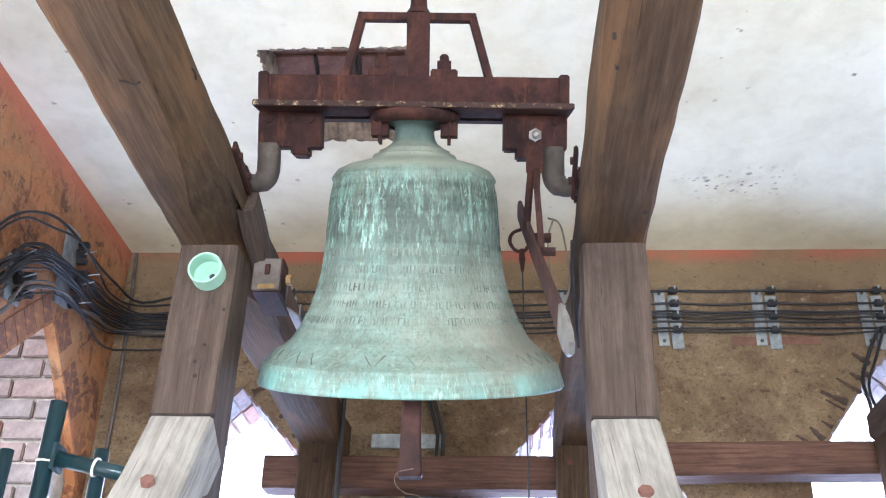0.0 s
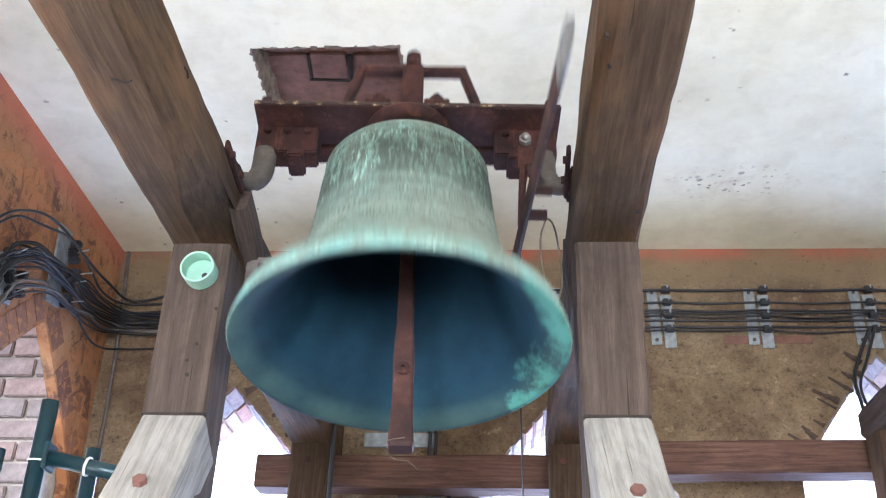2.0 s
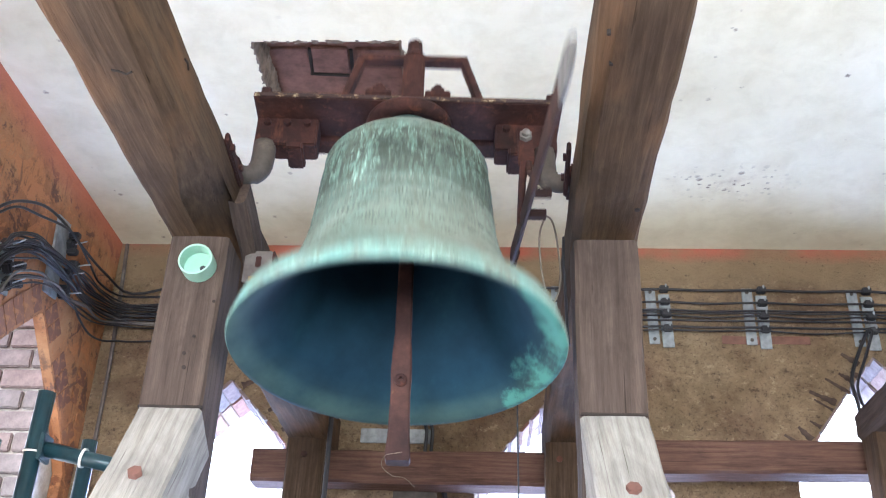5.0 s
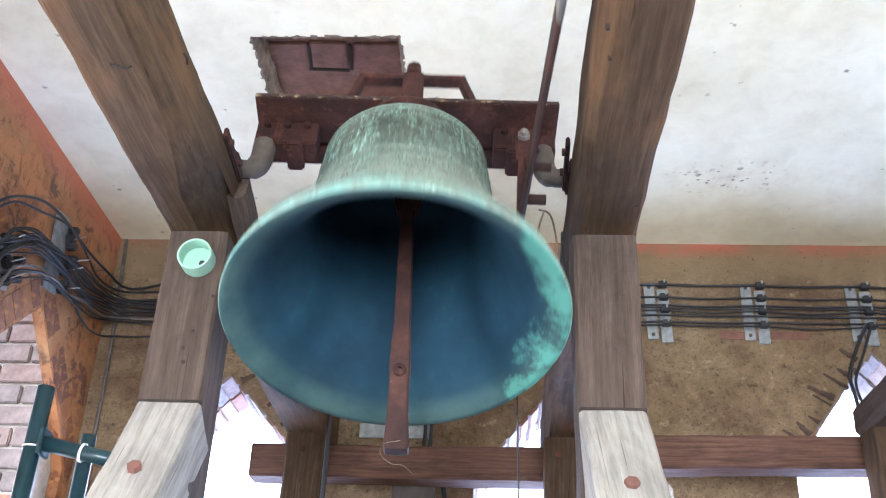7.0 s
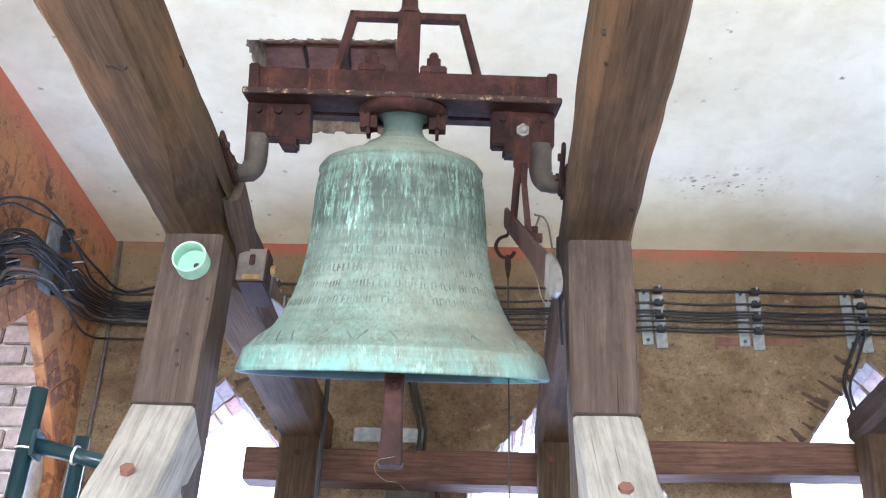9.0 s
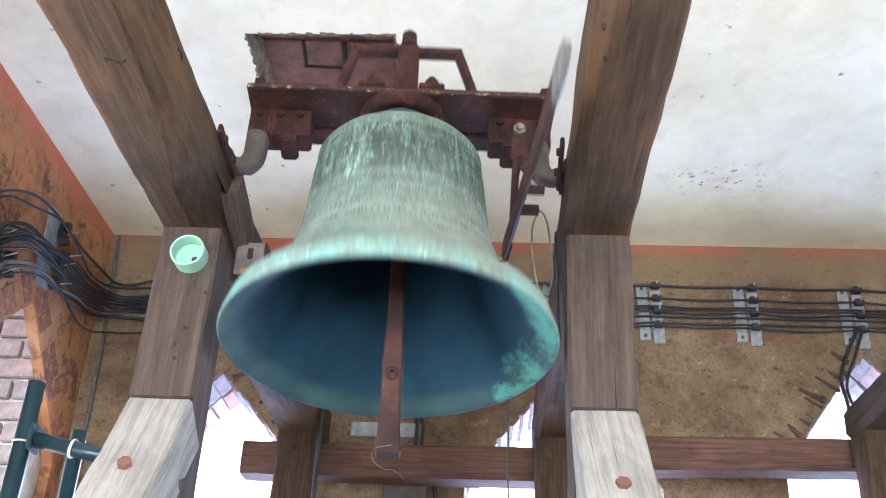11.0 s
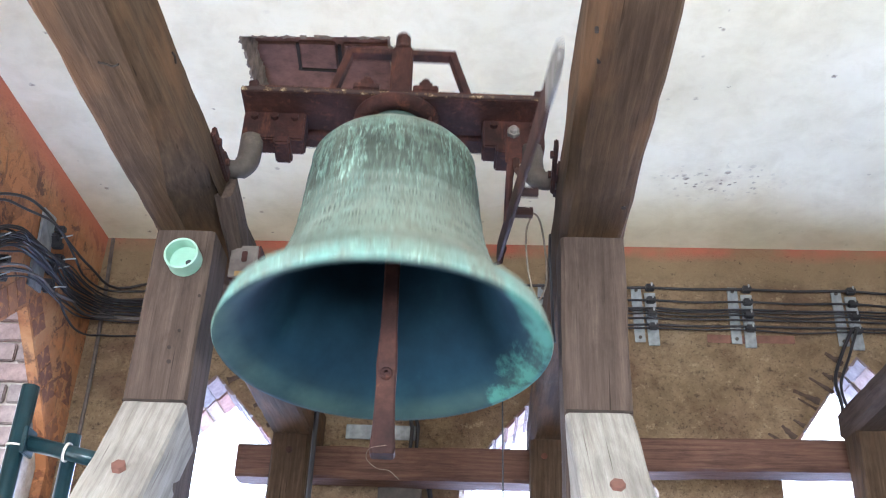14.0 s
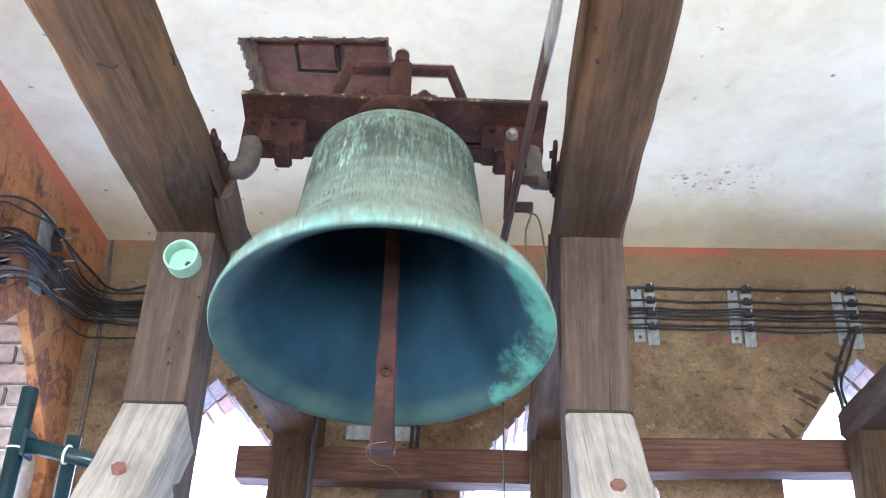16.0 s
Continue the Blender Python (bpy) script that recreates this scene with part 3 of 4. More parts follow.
part("brick", box((0.2, 0.11, 0.02), (-0.5, 3.2, CEIL + 0.12), None, 0.004), RECESS, recess)
part("brick", box((0.21, 0.12, 0.02), (-0.9, 3.2, CEIL + 0.121), None, 0.004), RECESS, recess)
for sx, sy, x, y in ((0.012, 0.16, -0.79, 3.21), (0.17, 0.01, -0.72, 3.3), (0.014, 0.16, -0.62, 3.22)):
    part("open_joint", box((sx, sy, 0.012), (x, y, CEIL + 0.106), Matrix.Rotation(radians(4), 3, "Z"), 0.002), JOINT, recess)


def broken_edge(p0, p1, inward):
    """The ragged plaster broken round the recess: a strip from the ceiling's face up to the brick."""
    jag = random.Random(p0[0] * 7 + p1[1])
    bm, prev = bmesh.new(), None
    a, b, w = Vector(p0), Vector(p1), Vector(inward)
    n = int((b - a).length / 0.014)
    for k in range(n + 1):
        p = a.lerp(b, k / n)
        d, low = jag.uniform(0.004, 0.02), jag.choice((-0.002, -0.003, -0.006, 0.004))
        ring = [bm.verts.new(q) for q in (p + Vector((0, 0, 0.118)) + w * 0.001, p + Vector((0, 0, 0.118)) + w * jag.uniform(0.012, 0.026), p + Vector((0, 0, 0.05)) + w * d,
                                          p + Vector((0, 0, low)) + w * jag.uniform(0.002, 0.009), p + Vector((0, 0, low)) - w * jag.uniform(0.0, 0.012))]
        if prev:
            for q in range(5):
                bm.faces.new((prev[q], prev[(q + 1) % 5], ring[(q + 1) % 5], ring[q]))
        else:
            bm.faces.new(ring)
        prev = ring
    bm.faces.new(prev[::-1])
    return bm


for p0, p1, way in (((HX0, HY0, CEIL), (HX0, HY1, CEIL), (1, 0, 0)), ((HX1, HY0, CEIL), (HX1, HY1, CEIL), (-1, 0, 0)), ((HX0, HY0, CEIL), (HX1, HY0, CEIL), (0, 1, 0)), ((HX0, HY1, CEIL), (HX1, HY1, CEIL), (0, -1, 0))):
    part("broken_plaster_edge", broken_edge(p0, p1, way), EDGE, recess, "dirty grey-brown broken plaster")
roof = part("roof_slab", box((6.6, 8.2, 0.1), (0.8, 1.0, 4.8), bevel=0), BOARD)
tagged(roof, "dark boarding above the ceiling", "roof", kind="structure")

floor = part("floor", box((EAST_X - WALL_X + 0.8, WALL_Y - SOUTH_Y + 0.8, 0.1), ((EAST_X + WALL_X) / 2, (WALL_Y + SOUTH_Y) / 2, -0.05), bevel=0), BOARD)
tagged(floor, "dark boarded belfry floor", "floor", kind="structure")

# ---------------------------------------------------------------- the bell frame
BEAM_Z, BEAM_H = 2.956, 0.205
BRACE_L, BRACE_R = (-0.01, -0.56, -0.83), (0.05, -0.58, -0.81)


Y0 = -2.5


def wane_left(x):
    """The inner lower edge is hewn away more and more towards the post."""
    y = x + Y0
    d = 0.02 * max(0, min(1, (y - 1.4) / 0.4)) + 0.1 * max(0, min(1, (y - 1.8) / 0.6)) ** 1.5
    d *= 1 - max(0, min(1, (y - 2.55) / 0.3))
    return 0, d, 11, d * 1.1


def wane_right(x):
    """The outer lower edge is bark-edged."""
    y = x + Y0
    d = 0.024 - 0.014 * max(0, min(1, (y - 1.4) / 1.0)) + 0.006 * noise.noise(Vector((y * 3, 2.0, 0)))
    return 2, d, 3, d * 2.0


def truss(bx0, bx1, x0, x1, seed, label, wane):
    e = thing("bell_frame", label, "timber frame", group="oak bell frames")
    xb, xm, w = (bx0 + bx1) / 2, (x0 + x1) / 2, x1 - x0
    timber("top_beam", (xb, Y0, BEAM_Z + BEAM_H / 2), (xb, 4.56, BEAM_Z + BEAM_H / 2), bx1 - bx0, BEAM_H, OAK, e, seed=seed, rough=0.004, chamfer=0.01, wane=wane)
    timber("post", (xm, 2.496, 0), (xm, 2.496, BEAM_Z), w, 0.17, OAK_GREY, e, up=(0, -1, 0), seed=seed + 3, rough=0.003, chamfer=0.008)
    timber("rear_post", (xb, 4.275, 0), (xb, 4.275, BEAM_Z), w, 0.15, OAK, e, up=(0, -1, 0), seed=seed + 5)
    return e


frame_left = truss(-0.932, -0.757, -0.928, -0.762, 1.0, "weathered oak bell frame carrying the bell's bearing", wane_left)
frame_right = truss(0.2, 0.381, 0.203, 0.378, 12.0, "weathered oak bell frame with a wide bark-edged beam", wane_right)
for fr, xm, out, sd in ((frame_left, -0.845, BRACE_L, 2.0), (frame_right, 0.2905, BRACE_R, 7.0)):
    # the brace leans against the post's near face
    d = Vector(out).normalized()
    n = Vector((0, -1, 1))
    n = (n - d * n.dot(d)).normalized()
    top = Vector((xm, 2.409, 2.448)) - n * 0.08
    timber("brace", top, top + d * 2.9, 0.17, 0.16, OAK_PALE, fr, up=(0, -1, 1), seed=sd, label="pale weathered oak brace", rough=0.003, chamfer=0.008)
    # a dark strip drawn in for the shade between brace and post
    part("shadow_gap", box((0.168, 0.012, 0.007), (xm, 2.413, 2.452), None, 0.001), JOINT, fr)
    c = top + d * (0.26 if fr is frame_left else 0.288) + n * 0.08
    part("peg", tube([c - n * 0.06, c + n * 0.012], 0.018, 6), PEG, fr, "red-brown hexagonal peg")
# nail holes: solid dark plugs in place of shaded hollows
for fr, at, way, r in ((frame_left, (-0.832, 2.41, 2.60), (0, -1, 0), 0.006), (frame_left, (-0.813, 2.41, 2.649), (0, -1, 0), 0.005), (frame_left, (-0.826, 2.41, 2.56), (0, -1, 0), 0.007),
                       (frame_left, (-0.775, 2.41, 2.753), (0, -1, 0), 0.005), (frame_right, (0.216, 1.565, 2.955), (0, 0, -1), 0.005), (frame_right, (0.23, 1.66, 2.955), (0, 0, -1), 0.005),
                       (frame_right, (0.357, 2.25, 2.955), (0, 0, -1), 0.008), (frame_right, (0.366, 1.70, 2.972), (0.5, 0, -1), 0.011)):
    a, w = Vector(at), Vector(way).normalized()
    part("nail_hole", tube([a - w * 0.01, a + w * 0.0022], r * 0.9, 7), JOINT, fr)

for pts in ([(-0.845, 1.674, 2.953), (-0.828, 1.678, 2.952), (-0.816, 1.686, 2.952), (-0.802, 1.68, 2.953)], [(-0.7565, 1.84, 3.12), (-0.756, 1.86, 3.125), (-0.756, 1.875, 3.115)]):
    part("knot_crack", tube(curve(pts, 4), 0.0028, 6), JOINT, frame_left)
for fr, x in ((frame_left, -0.845), (frame_right, 0.262)):
    part("bolt_head", tube([(x, 4.2, 2.88), (x, 4.192, 2.88)], 0.014, 10), RUST, fr)

cross = thing("tie_beam", "reddish oak tie beam across the bell frame", "beam")
timber("beam", (-1.11, 4.42, 2.877), (0.42, 4.42, 2.88), 0.15, 0.152, OAK_RED, cross, seed=30.0)
cross_b = thing("tie_beam", "reddish oak tie beam beside the window", "beam")
timber("beam", (0.36, 4.25, 2.89), (1.66, 4.25, 2.915), 0.15, 0.145, OAK_RED, cross_b, seed=33.0)
far = thing("bell_frame", "dark oak frame of a neighbouring bell", "timber frame", group="oak bell frames")
timber("top_beam", (1.59, -2.5, BEAM_Z + 0.05), (1.59, 4.13, BEAM_Z + 0.07), 0.172, 0.14, OAK_GREY, far, seed=40.0, rough=0.006, chamfer=0.025)
timber("post", (1.6, 4.05, 0), (1.6, 4.05, BEAM_Z), 0.17, 0.15, OAK, far, up=(0, -1, 0), seed=43.0)

# ---------------------------------------------------------------- the bell
PIVOT = Vector((-0.276, 2.454, 3.185))
bell = thing("swinging_bell", "green patinated bronze bell swinging on a rusty iron headstock", "bell", pose(*PIVOT, 0, -0.8, 3.7))

OUTER = [(0.0, 0.202), (0.074, 0.202), (0.078, 0.197), (0.078, 0.18), (0.074, 0.172), (0.061, 0.166), (0.057, 0.148), (0.059, 0.13), (0.069, 0.113), (0.09, 0.098), (0.104, 0.092),
         (0.105, 0.083), (0.119, 0.08), (0.123, 0.075), (0.124, 0.068), (0.15, 0.059), (0.195, 0.046), (0.224, 0.032), (0.236, 0.016), (0.2385, 0.008), (0.236, -0.002), (0.239, -0.02),
         (0.244, -0.056), (0.249, -0.1), (0.2535, -0.145), (0.2535, -0.15), (0.255, -0.185), (0.2575, -0.188), (0.2575, -0.192), (0.261, -0.232), (0.269, -0.28), (0.282, -0.325),
         (0.299, -0.372), (0.321, -0.416), (0.341, -0.448), (0.344, -0.451), (0.347, -0.456), (0.355, -0.463), (0.358, -0.465), (0.378, -0.481), (0.404, -0.502), (0.421, -0.519), (0.426, -0.522), (0.427, -0.526), (0.434, -0.548),
         (0.441, -0.571), (0.443, -0.582), (0.44, -0.587)]
INNER = [(0.425, -0.585), (0.4, -0.563), (0.365, -0.53), (0.33, -0.485), (0.3, -0.437), (0.275, -0.383), (0.25, -0.32), (0.234, -0.255), (0.225, -0.18), (0.218, -0.08), (0.21, -0.03), (0.19, -0.005), (0.12, 0.01), (0.0, 0.012)]


def bell_body():
    prof = OUTER + INNER
    bm = bmesh.new()
    n = 96
    rings = []
    for r, z in prof:
        rings.append([bm.verts.new((0, 0, z))] if r == 0 else [bm.verts.new((r * math.cos(2 * math.pi * k / n), r * math.sin(2 * math.pi * k / n), z)) for k in range(n)])
    for i, (a, b) in enumerate(zip(rings, rings[1:])):
        for k in range(n):
            q = [a[0]] if len(a) == 1 else [a[k], a[(k + 1) % n]]
            q += [b[0]] if len(b) == 1 else [b[(k + 1) % n], b[k]]
            f = bm.faces.new(q)
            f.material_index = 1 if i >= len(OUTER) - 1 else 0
    return bm


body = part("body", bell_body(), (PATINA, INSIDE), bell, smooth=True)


def outer_radius(z):
    for (r0, z0), (r1, z1) in zip(OUTER, OUTER[1:]):
        if z1 <= z <= z0 and z0 > z1:
            return r0 + (r1 - r0) * (z0 - z) / (z0 - z1)
    return 0.44


def on_bell(bm, ang, z, w, h, proud):
    """A small raised bar on the bell's skin."""
    r = outer_radius(z)
    slope = math.atan2(outer_radius(z - 0.01) - outer_radius(z + 0.01), 0.02)
    rot = (Matrix.Rotation(ang, 3, "Z") @ Matrix.Rotation(-slope, 3, "Y"))
    add_box(bm, (proud * 2, w, h), (r * math.cos(ang), r * math.sin(ang), z), rot)


def relief():
    rnd = random.Random(4)
    bm = bmesh.new()
    for z in (-0.212, -0.26, -0.308, -0.354, -0.398):
        a = 0.0
        while a < 2 * math.pi:
            w = rnd.choice((0.004, 0.006, 0.011))
            if rnd.random() < 0.93:
                on_bell(bm, a, z + rnd.uniform(-0.002, 0.002), min(w, 0.004), rnd.choice((0.017, 0.021)), 0.0009)
                if rnd.random() < 0.5:
                    on_bell(bm, a + 0.02, z + rnd.choice((-0.009, 0, 0.009)), 0.008, 0.003, 0.0012)
            a += (w + 0.005) / outer_radius(z)
    return bm


tagged(part("inscription", relief(), PATINA_DARK, body, "worn raised lettering in bars"), kind="stuff")


def beads():
    bm = bmesh.new()
    for k in range(110):
        on_bell(bm, 2 * math.pi * k / 110, 0.006, 0.007, 0.008, 0.002)
    for k in range(56):
        on_bell(bm, 2 * math.pi * k / 56, -0.05 - 0.012 * (k % 2), 0.006, 0.05, 0.0015)
        on_bell(bm, 2 * math.pi * (k + 0.5) / 56, -0.085, 0.012, 0.006, 0.0015)
    return bm


tagged(part("shoulder_frieze", beads(), PATINA, body), kind="stuff")


def zigzag():
    bm = bmesh.new()
    n = 44
    jit = random.Random(8)
    for k in range(n):
        a0, a1, a2 = (2 * math.pi * (k + s) / n for s in (0, 0.5, 1))
        for a, b, za, zb in ((a0, a1, -0.484, -0.513), (a1, a2, -0.513, -0.484)):
            p = [Vector((outer_radius(z) * math.cos(q), outer_radius(z) * math.sin(q), z)) for q, z in ((a, za), ((a + b) / 2, (za + zb) / 2), (b, zb))]
            add_tube(bm, [q + Vector((0, 0, jit.uniform(-0.003, 0.003))) for q in p], jit.choice((0.0009, 0.0016, 0.0021)), 5, False)
    return bm


part("zigzag_band", zigzag(), PATINA_DARK, body)

# headstock: two riveted iron channels
part("headstock_beam", box((0.9, 0.08, 0.096), (-0.006, 0.02, 0.266), bevel=0.004), RUST, bell)
part("flange", box((0.918, 0.168, 0.018), (-0.002, -0.024, 0.213), bevel=0.003), RUST, bell)
part("flange_edge", box((0.914, 0.006, 0.015), (-0.002, -0.109, 0.2135), bevel=0.002), FLAKED, bell, "flange edge with flaking yellowish paint")
part("rear_beam", box((0.86, 0.07, 0.1), (-0.006, 0.108, 0.25), bevel=0.004), RUST, bell)
for s in (-1, 1):
    cx = -0.006 + s * 0.36
    part("end_plate", box((0.186, 0.075, 0.106), (cx, 0.018, 0.152), bevel=0.005), RUST, bell)
    part("gusset", box((0.03, 0.1, 0.1), (-0.004 + s * 0.44, 0.015, 0.27), bevel=0.004), RUST, bell)
    part("bearer", box((0.05, 0.1, 0.03), (cx - s * 0.03, 0.02, 0.09), None, 0.006), RUST, bell)
    for bx in (-0.06, 0.0, 0.06):
        part("plate_bolt", hexnut(bmesh.new(), (cx + bx, -0.026, 0.18), 0.012, 0.014, "y"), RUST, bell)
    cx = -0.01 + s * 0.418
    part("cranked_gudgeon", tube(curve([(cx, 0, 0.11), (cx, 0, 0.05), (cx + s * 0.006, 0, 0.012), (cx + s * 0.035, 0, -0.008), (cx + s * 0.08, 0, 0)], 5), [0.034] * 8 + [0.033] * 6 + [0.028] * 7, 12), CAST, bell, "grey forged crank", smooth=True)
part("collar", revolve([(0.084, 0.172), (0.112, 0.17), (0.128, 0.178), (0.133, 0.19), (0.13, 0.202), (0.084, 0.203)], 40, True), RUST, bell, smooth=True)
for s in (-1, 1):
    part("crown_clamp", box((0.05, 0.095, 0.088), (s * 0.101, -0.012, 0.158), None, 0.02), RUST, bell)
    nx = -0.1 if s < 0 else 0.084
    bm = tube([(nx, 0.01, 0.3), (nx, 0.01, 0.378), (nx, 0.01, 0.384)], [0.014, 0.014, 0.009], 8)
    add_box(bm, (0.08, 0.07, 0.024), (nx, 0.01, 0.322), None, 0.004)
    hexnut(bm, (nx, 0.01, 0.348), 0.024, 0.03)
    part("tie_bolt", bm, RUST, bell)
bm = box((0.068, 0.06, 0.22), (0.006, 0.016, 0.4), bevel=0.006)
part("upright", bm, RUST, bell)
bm = tube([(0.006, 0.016, 0.505), (0.006, 0.016, 0.525), (0.006, 0.016, 0.55), (0.006, 0.016, 0.575), (0.006, 0.016, 0.585)], [0.04, 0.026, 0.024, 0.024, 0.016], 10)
part("upright_cap", bm, RUST, bell)


def handle():
    bm = bmesh.new()
    pts = [(-0.21, 0.016, 0.305), (-0.162, 0.016, 0.495), (0.166, 0.016, 0.495), (0.22, 0.016, 0.305)]
    for a, b in zip(pts, pts[1:]):
        m = along(Vector(a), Vector(b), (0, -1, 0))
        L = (Vector(b) - Vector(a)).length
        t = bmesh.new()
        bmesh.ops.create_cube(t, size=1)
        bmesh.ops.scale(t, vec=(L + 0.022, 0.024, 0.04), verts=t.verts)
        bmesh.ops.bevel(t, geom=t.edges[:], offset=0.003, segments=1, affect="EDGES")
        join(bm, t, m @ Matrix.Translation((L / 2, 0, 0)))
    return bm


part("guard_frame", handle(), RUST, bell)

# the pull lever below the headstock
part("strap", box((0.05, 0.008, 0.15), (0.351, -0.03, 0.105), bevel=0.002), RUST, bell)
bm = hexnut(bmesh.new(), (0.351, -0.04, 0.14), 0.02, 0.016, "y")
add_tube(bm, [(0.351, -0.045, 0.14), (0.351, -0.06, 0.14), (0.351, -0.065, 0.14)], [0.013, 0.012, 0.006], 10)
part("bright_bolt", bm, STEEL, bell, "bright steel bolt")
part("hanger_rod", tube([(0.345, -0.03, 0.04), (0.338, -0.015, -0.02), (0.335, 0.04, -0.13)], [0.014, 0.011, 0.011], 8), RUST, bell)
part("stay_rod", tube([(0.357, -0.03, 0.04), (0.356, -0.06, -0.02), (0.353, -0.25, -0.2)], [0.012, 0.009, 0.009], 8), RUST_RED, bell)
LB, LE = Vector((0.335, 0.34, -0.045)), Vector((0.347, -0.945, -0.425))


def lever(s0, s1, w):
    """A forged flat bar between two shares of its length, swelling before a blunt point."""
    rows = [(0.0, 0.04), (0.02, 0.068), (0.3, 0.066), (0.6, 0.06), (0.8, 0.07), (0.93, 0.078), (0.975, 0.06), (1.0, 0.025)]
    m, L = along(LB, LE), (LE - LB).length
    ss = sorted({s0, s1} | {s for s, _ in rows if s0 < s < s1})
    bm, prev = bmesh.new(), None
    for s in ss:
        for (a, ha), (b, hb) in zip(rows, rows[1:]):
            if a <= s <= b:
                h = ha + (hb - ha) * (s - a) / (b - a)
                break
        c = min(0.004, h / 4)
        ring = [bm.verts.new(m @ Vector((s * L, y, z))) for y, z in ((-w / 2 + c, -h / 2), (w / 2 - c, -h / 2), (w / 2, -h / 2 + c), (w / 2, h / 2 - c), (w / 2 - c, h / 2), (-w / 2 + c, h / 2), (-w / 2, h / 2 - c), (-w / 2, -h / 2 + c))]
        if prev:
            for k in range(8):
                bm.faces.new((prev[k], prev[(k + 1) % 8], ring[(k + 1) % 8], ring[k]))
        else:
            bm.faces.new(ring)
        prev = ring
    bm.faces.new(prev[::-1])
    return bm


part("lever", lever(0.0, 0.86, 0.012), RUST_RED, bell, "long rust-red pull lever")
part("lever_tip", lever(0.86, 1.0, 0.013), STEEL, bell, "worn bright steel lever tip")
part("lever_bolt", hexnut(bmesh.new(), LB.lerp(LE, 0.3) + Vector((0.03, 0, 0)), 0.016, 0.06, "x"), RUST_RED, bell)
part("lever_bolt", hexnut(bmesh.new(), LB.lerp(LE, 0.42) + Vector((0.03, 0, 0)), 0.014, 0.05, "x"), RUST_RED, bell)
ring_at = LB + Vector((0.005, -0.05, -0.1))
rope_joint = part("pull_rope", tube([(0, 0, -0.1), (0, 0.004, -0.4), (0, 0, -2.2)], 0.0024, 6), BLACK, bell, "thin dark pull rope")
hook = tube(curve([(0, 0, 0.035), (-0.028, 0, 0.02), (-0.038, 0, -0.01), (-0.022, 0, -0.042), (0.006, 0, -0.046), (0.022, 0, -0.026)], 5), 0.006, 8)
add_tube(hook, [(0, 0, -0.04), (0.0, 0, -0.075), (0, 0, -0.12)], [0.008, 0.011, 0.004], 8)
add_tube(hook, curve([(0.004, 0, 0.1), (0.012, 0, 0.085), (0.004, 0, 0.06), (0, 0, 0.035)], 4), 0.0045, 7)
part("hook", hook, RUST, rope_joint)
rope_joint.location = ring_at

# clapper
CLAP = Vector((0.012, 0.0, 0.01))


def clapper_mesh():
    bm = bmesh.new()
    rows = [(-0.06, 0.04, 0.03), (-0.4, 0.042, 0.034), (-0.53, 0.044, 0.045), (-0.58, 0.05, 0.055), (-0.64, 0.054, 0.06), (-0.7, 0.05, 0.05), (-0.8, 0.055, 0.05), (-0.868, 0.064, 0.055), (-0.878, 0.056, 0.045)]
    prev = None
    for z, w, d in rows:
        c = 0.2
        ring = [bm.verts.new((x * w / 2, y * d / 2, z)) for x, y in ((-1 + c, -1), (1 - c, -1), (1, -1 + c), (1, 1 - c), (1 - c, 1), (-1 + c, 1), (-1, 1 - c), (-1, -1 + c))]
        if prev:
            for k in range(8):
                bm.faces.new((prev[k], prev[(k + 1) % 8], ring[(k + 1) % 8], ring[k]))
        else:
            bm.faces.new(ring)
        prev = ring
    bm.faces.new(prev[::-1])
    return bm


clapper = part("clapper", clapper_mesh(), RUST_RED, bell, "red rusted iron clapper")
bm = box((0.09, 0.05, 0.09), (0, 0, -0.02), None, 0.012)
part("clapper_staple", bm, RUST, clapper)
for sx in (-1, 1):
    part("fork", box((0.02, 0.045, 0.1), (sx * 0.03, 0, -0.11), Matrix.Rotation(radians(sx * 14), 3, "Y"), 0.006), RUST_RED, clapper)
part("clapper_bolt", revolve([(0.006, -0.01), (0.017, -0.01), (0.017, 0.004), (0.013, 0.007), (0.006, 0.007)], 16, True), RUST, clapper).matrix_basis = pose(0, -0.031, -0.668, 90, 0, 0)
part("wire", tube(curve([(0.01, -0.03, -0.86), (-0.03, -0.035, -0.872), (-0.036, -0.04, -0.9), (-0.01, -0.045, -0.925), (0.02, -0.045, -0.93), (0.045, -0.04, -0.95)], 5), 0.0006, 5), ROPE, clapper, "thin pale wire")
clapper.location = CLAP

# bearings on the beams
for bx, s, dy in ((-0.79, -1, -0.01), (0.225, 1, 0.03)):
    e = thing("bearing", "rusty iron bell bearing on the beam", "bearing", pose(bx, 2.454 + dy, 3.161), group="bell bearings")
    part("block", box((0.06, 0.14, 0.055), (0, 0, 0.0255), None, 0.008), RUST, e)
    part("strap", box((0.012, 0.2, 0.035), (s * -0.039, -0.13, -0.014), Matrix.Rotation(radians(-8), 3, "X"), 0.004), RUST, e)
    for by in (-0.19, -0.09):
        part("bolt", hexnut(bmesh.new(), (s * -0.048, by, -0.012), 0.011, 0.012, "x"), RUST, e)
packing = thing("packing_block", "dark worn oak packing against the beam below the bearing", "timber block", pose(-0.757, 2.55, 3.06))
timber("block", (0.003, -0.13, 0.05), (0.003, 0.13, -0.05), 0.05, 0.11, OAK_GREY, packing, seed=51.0, rough=0.008, chamfer=0.012)

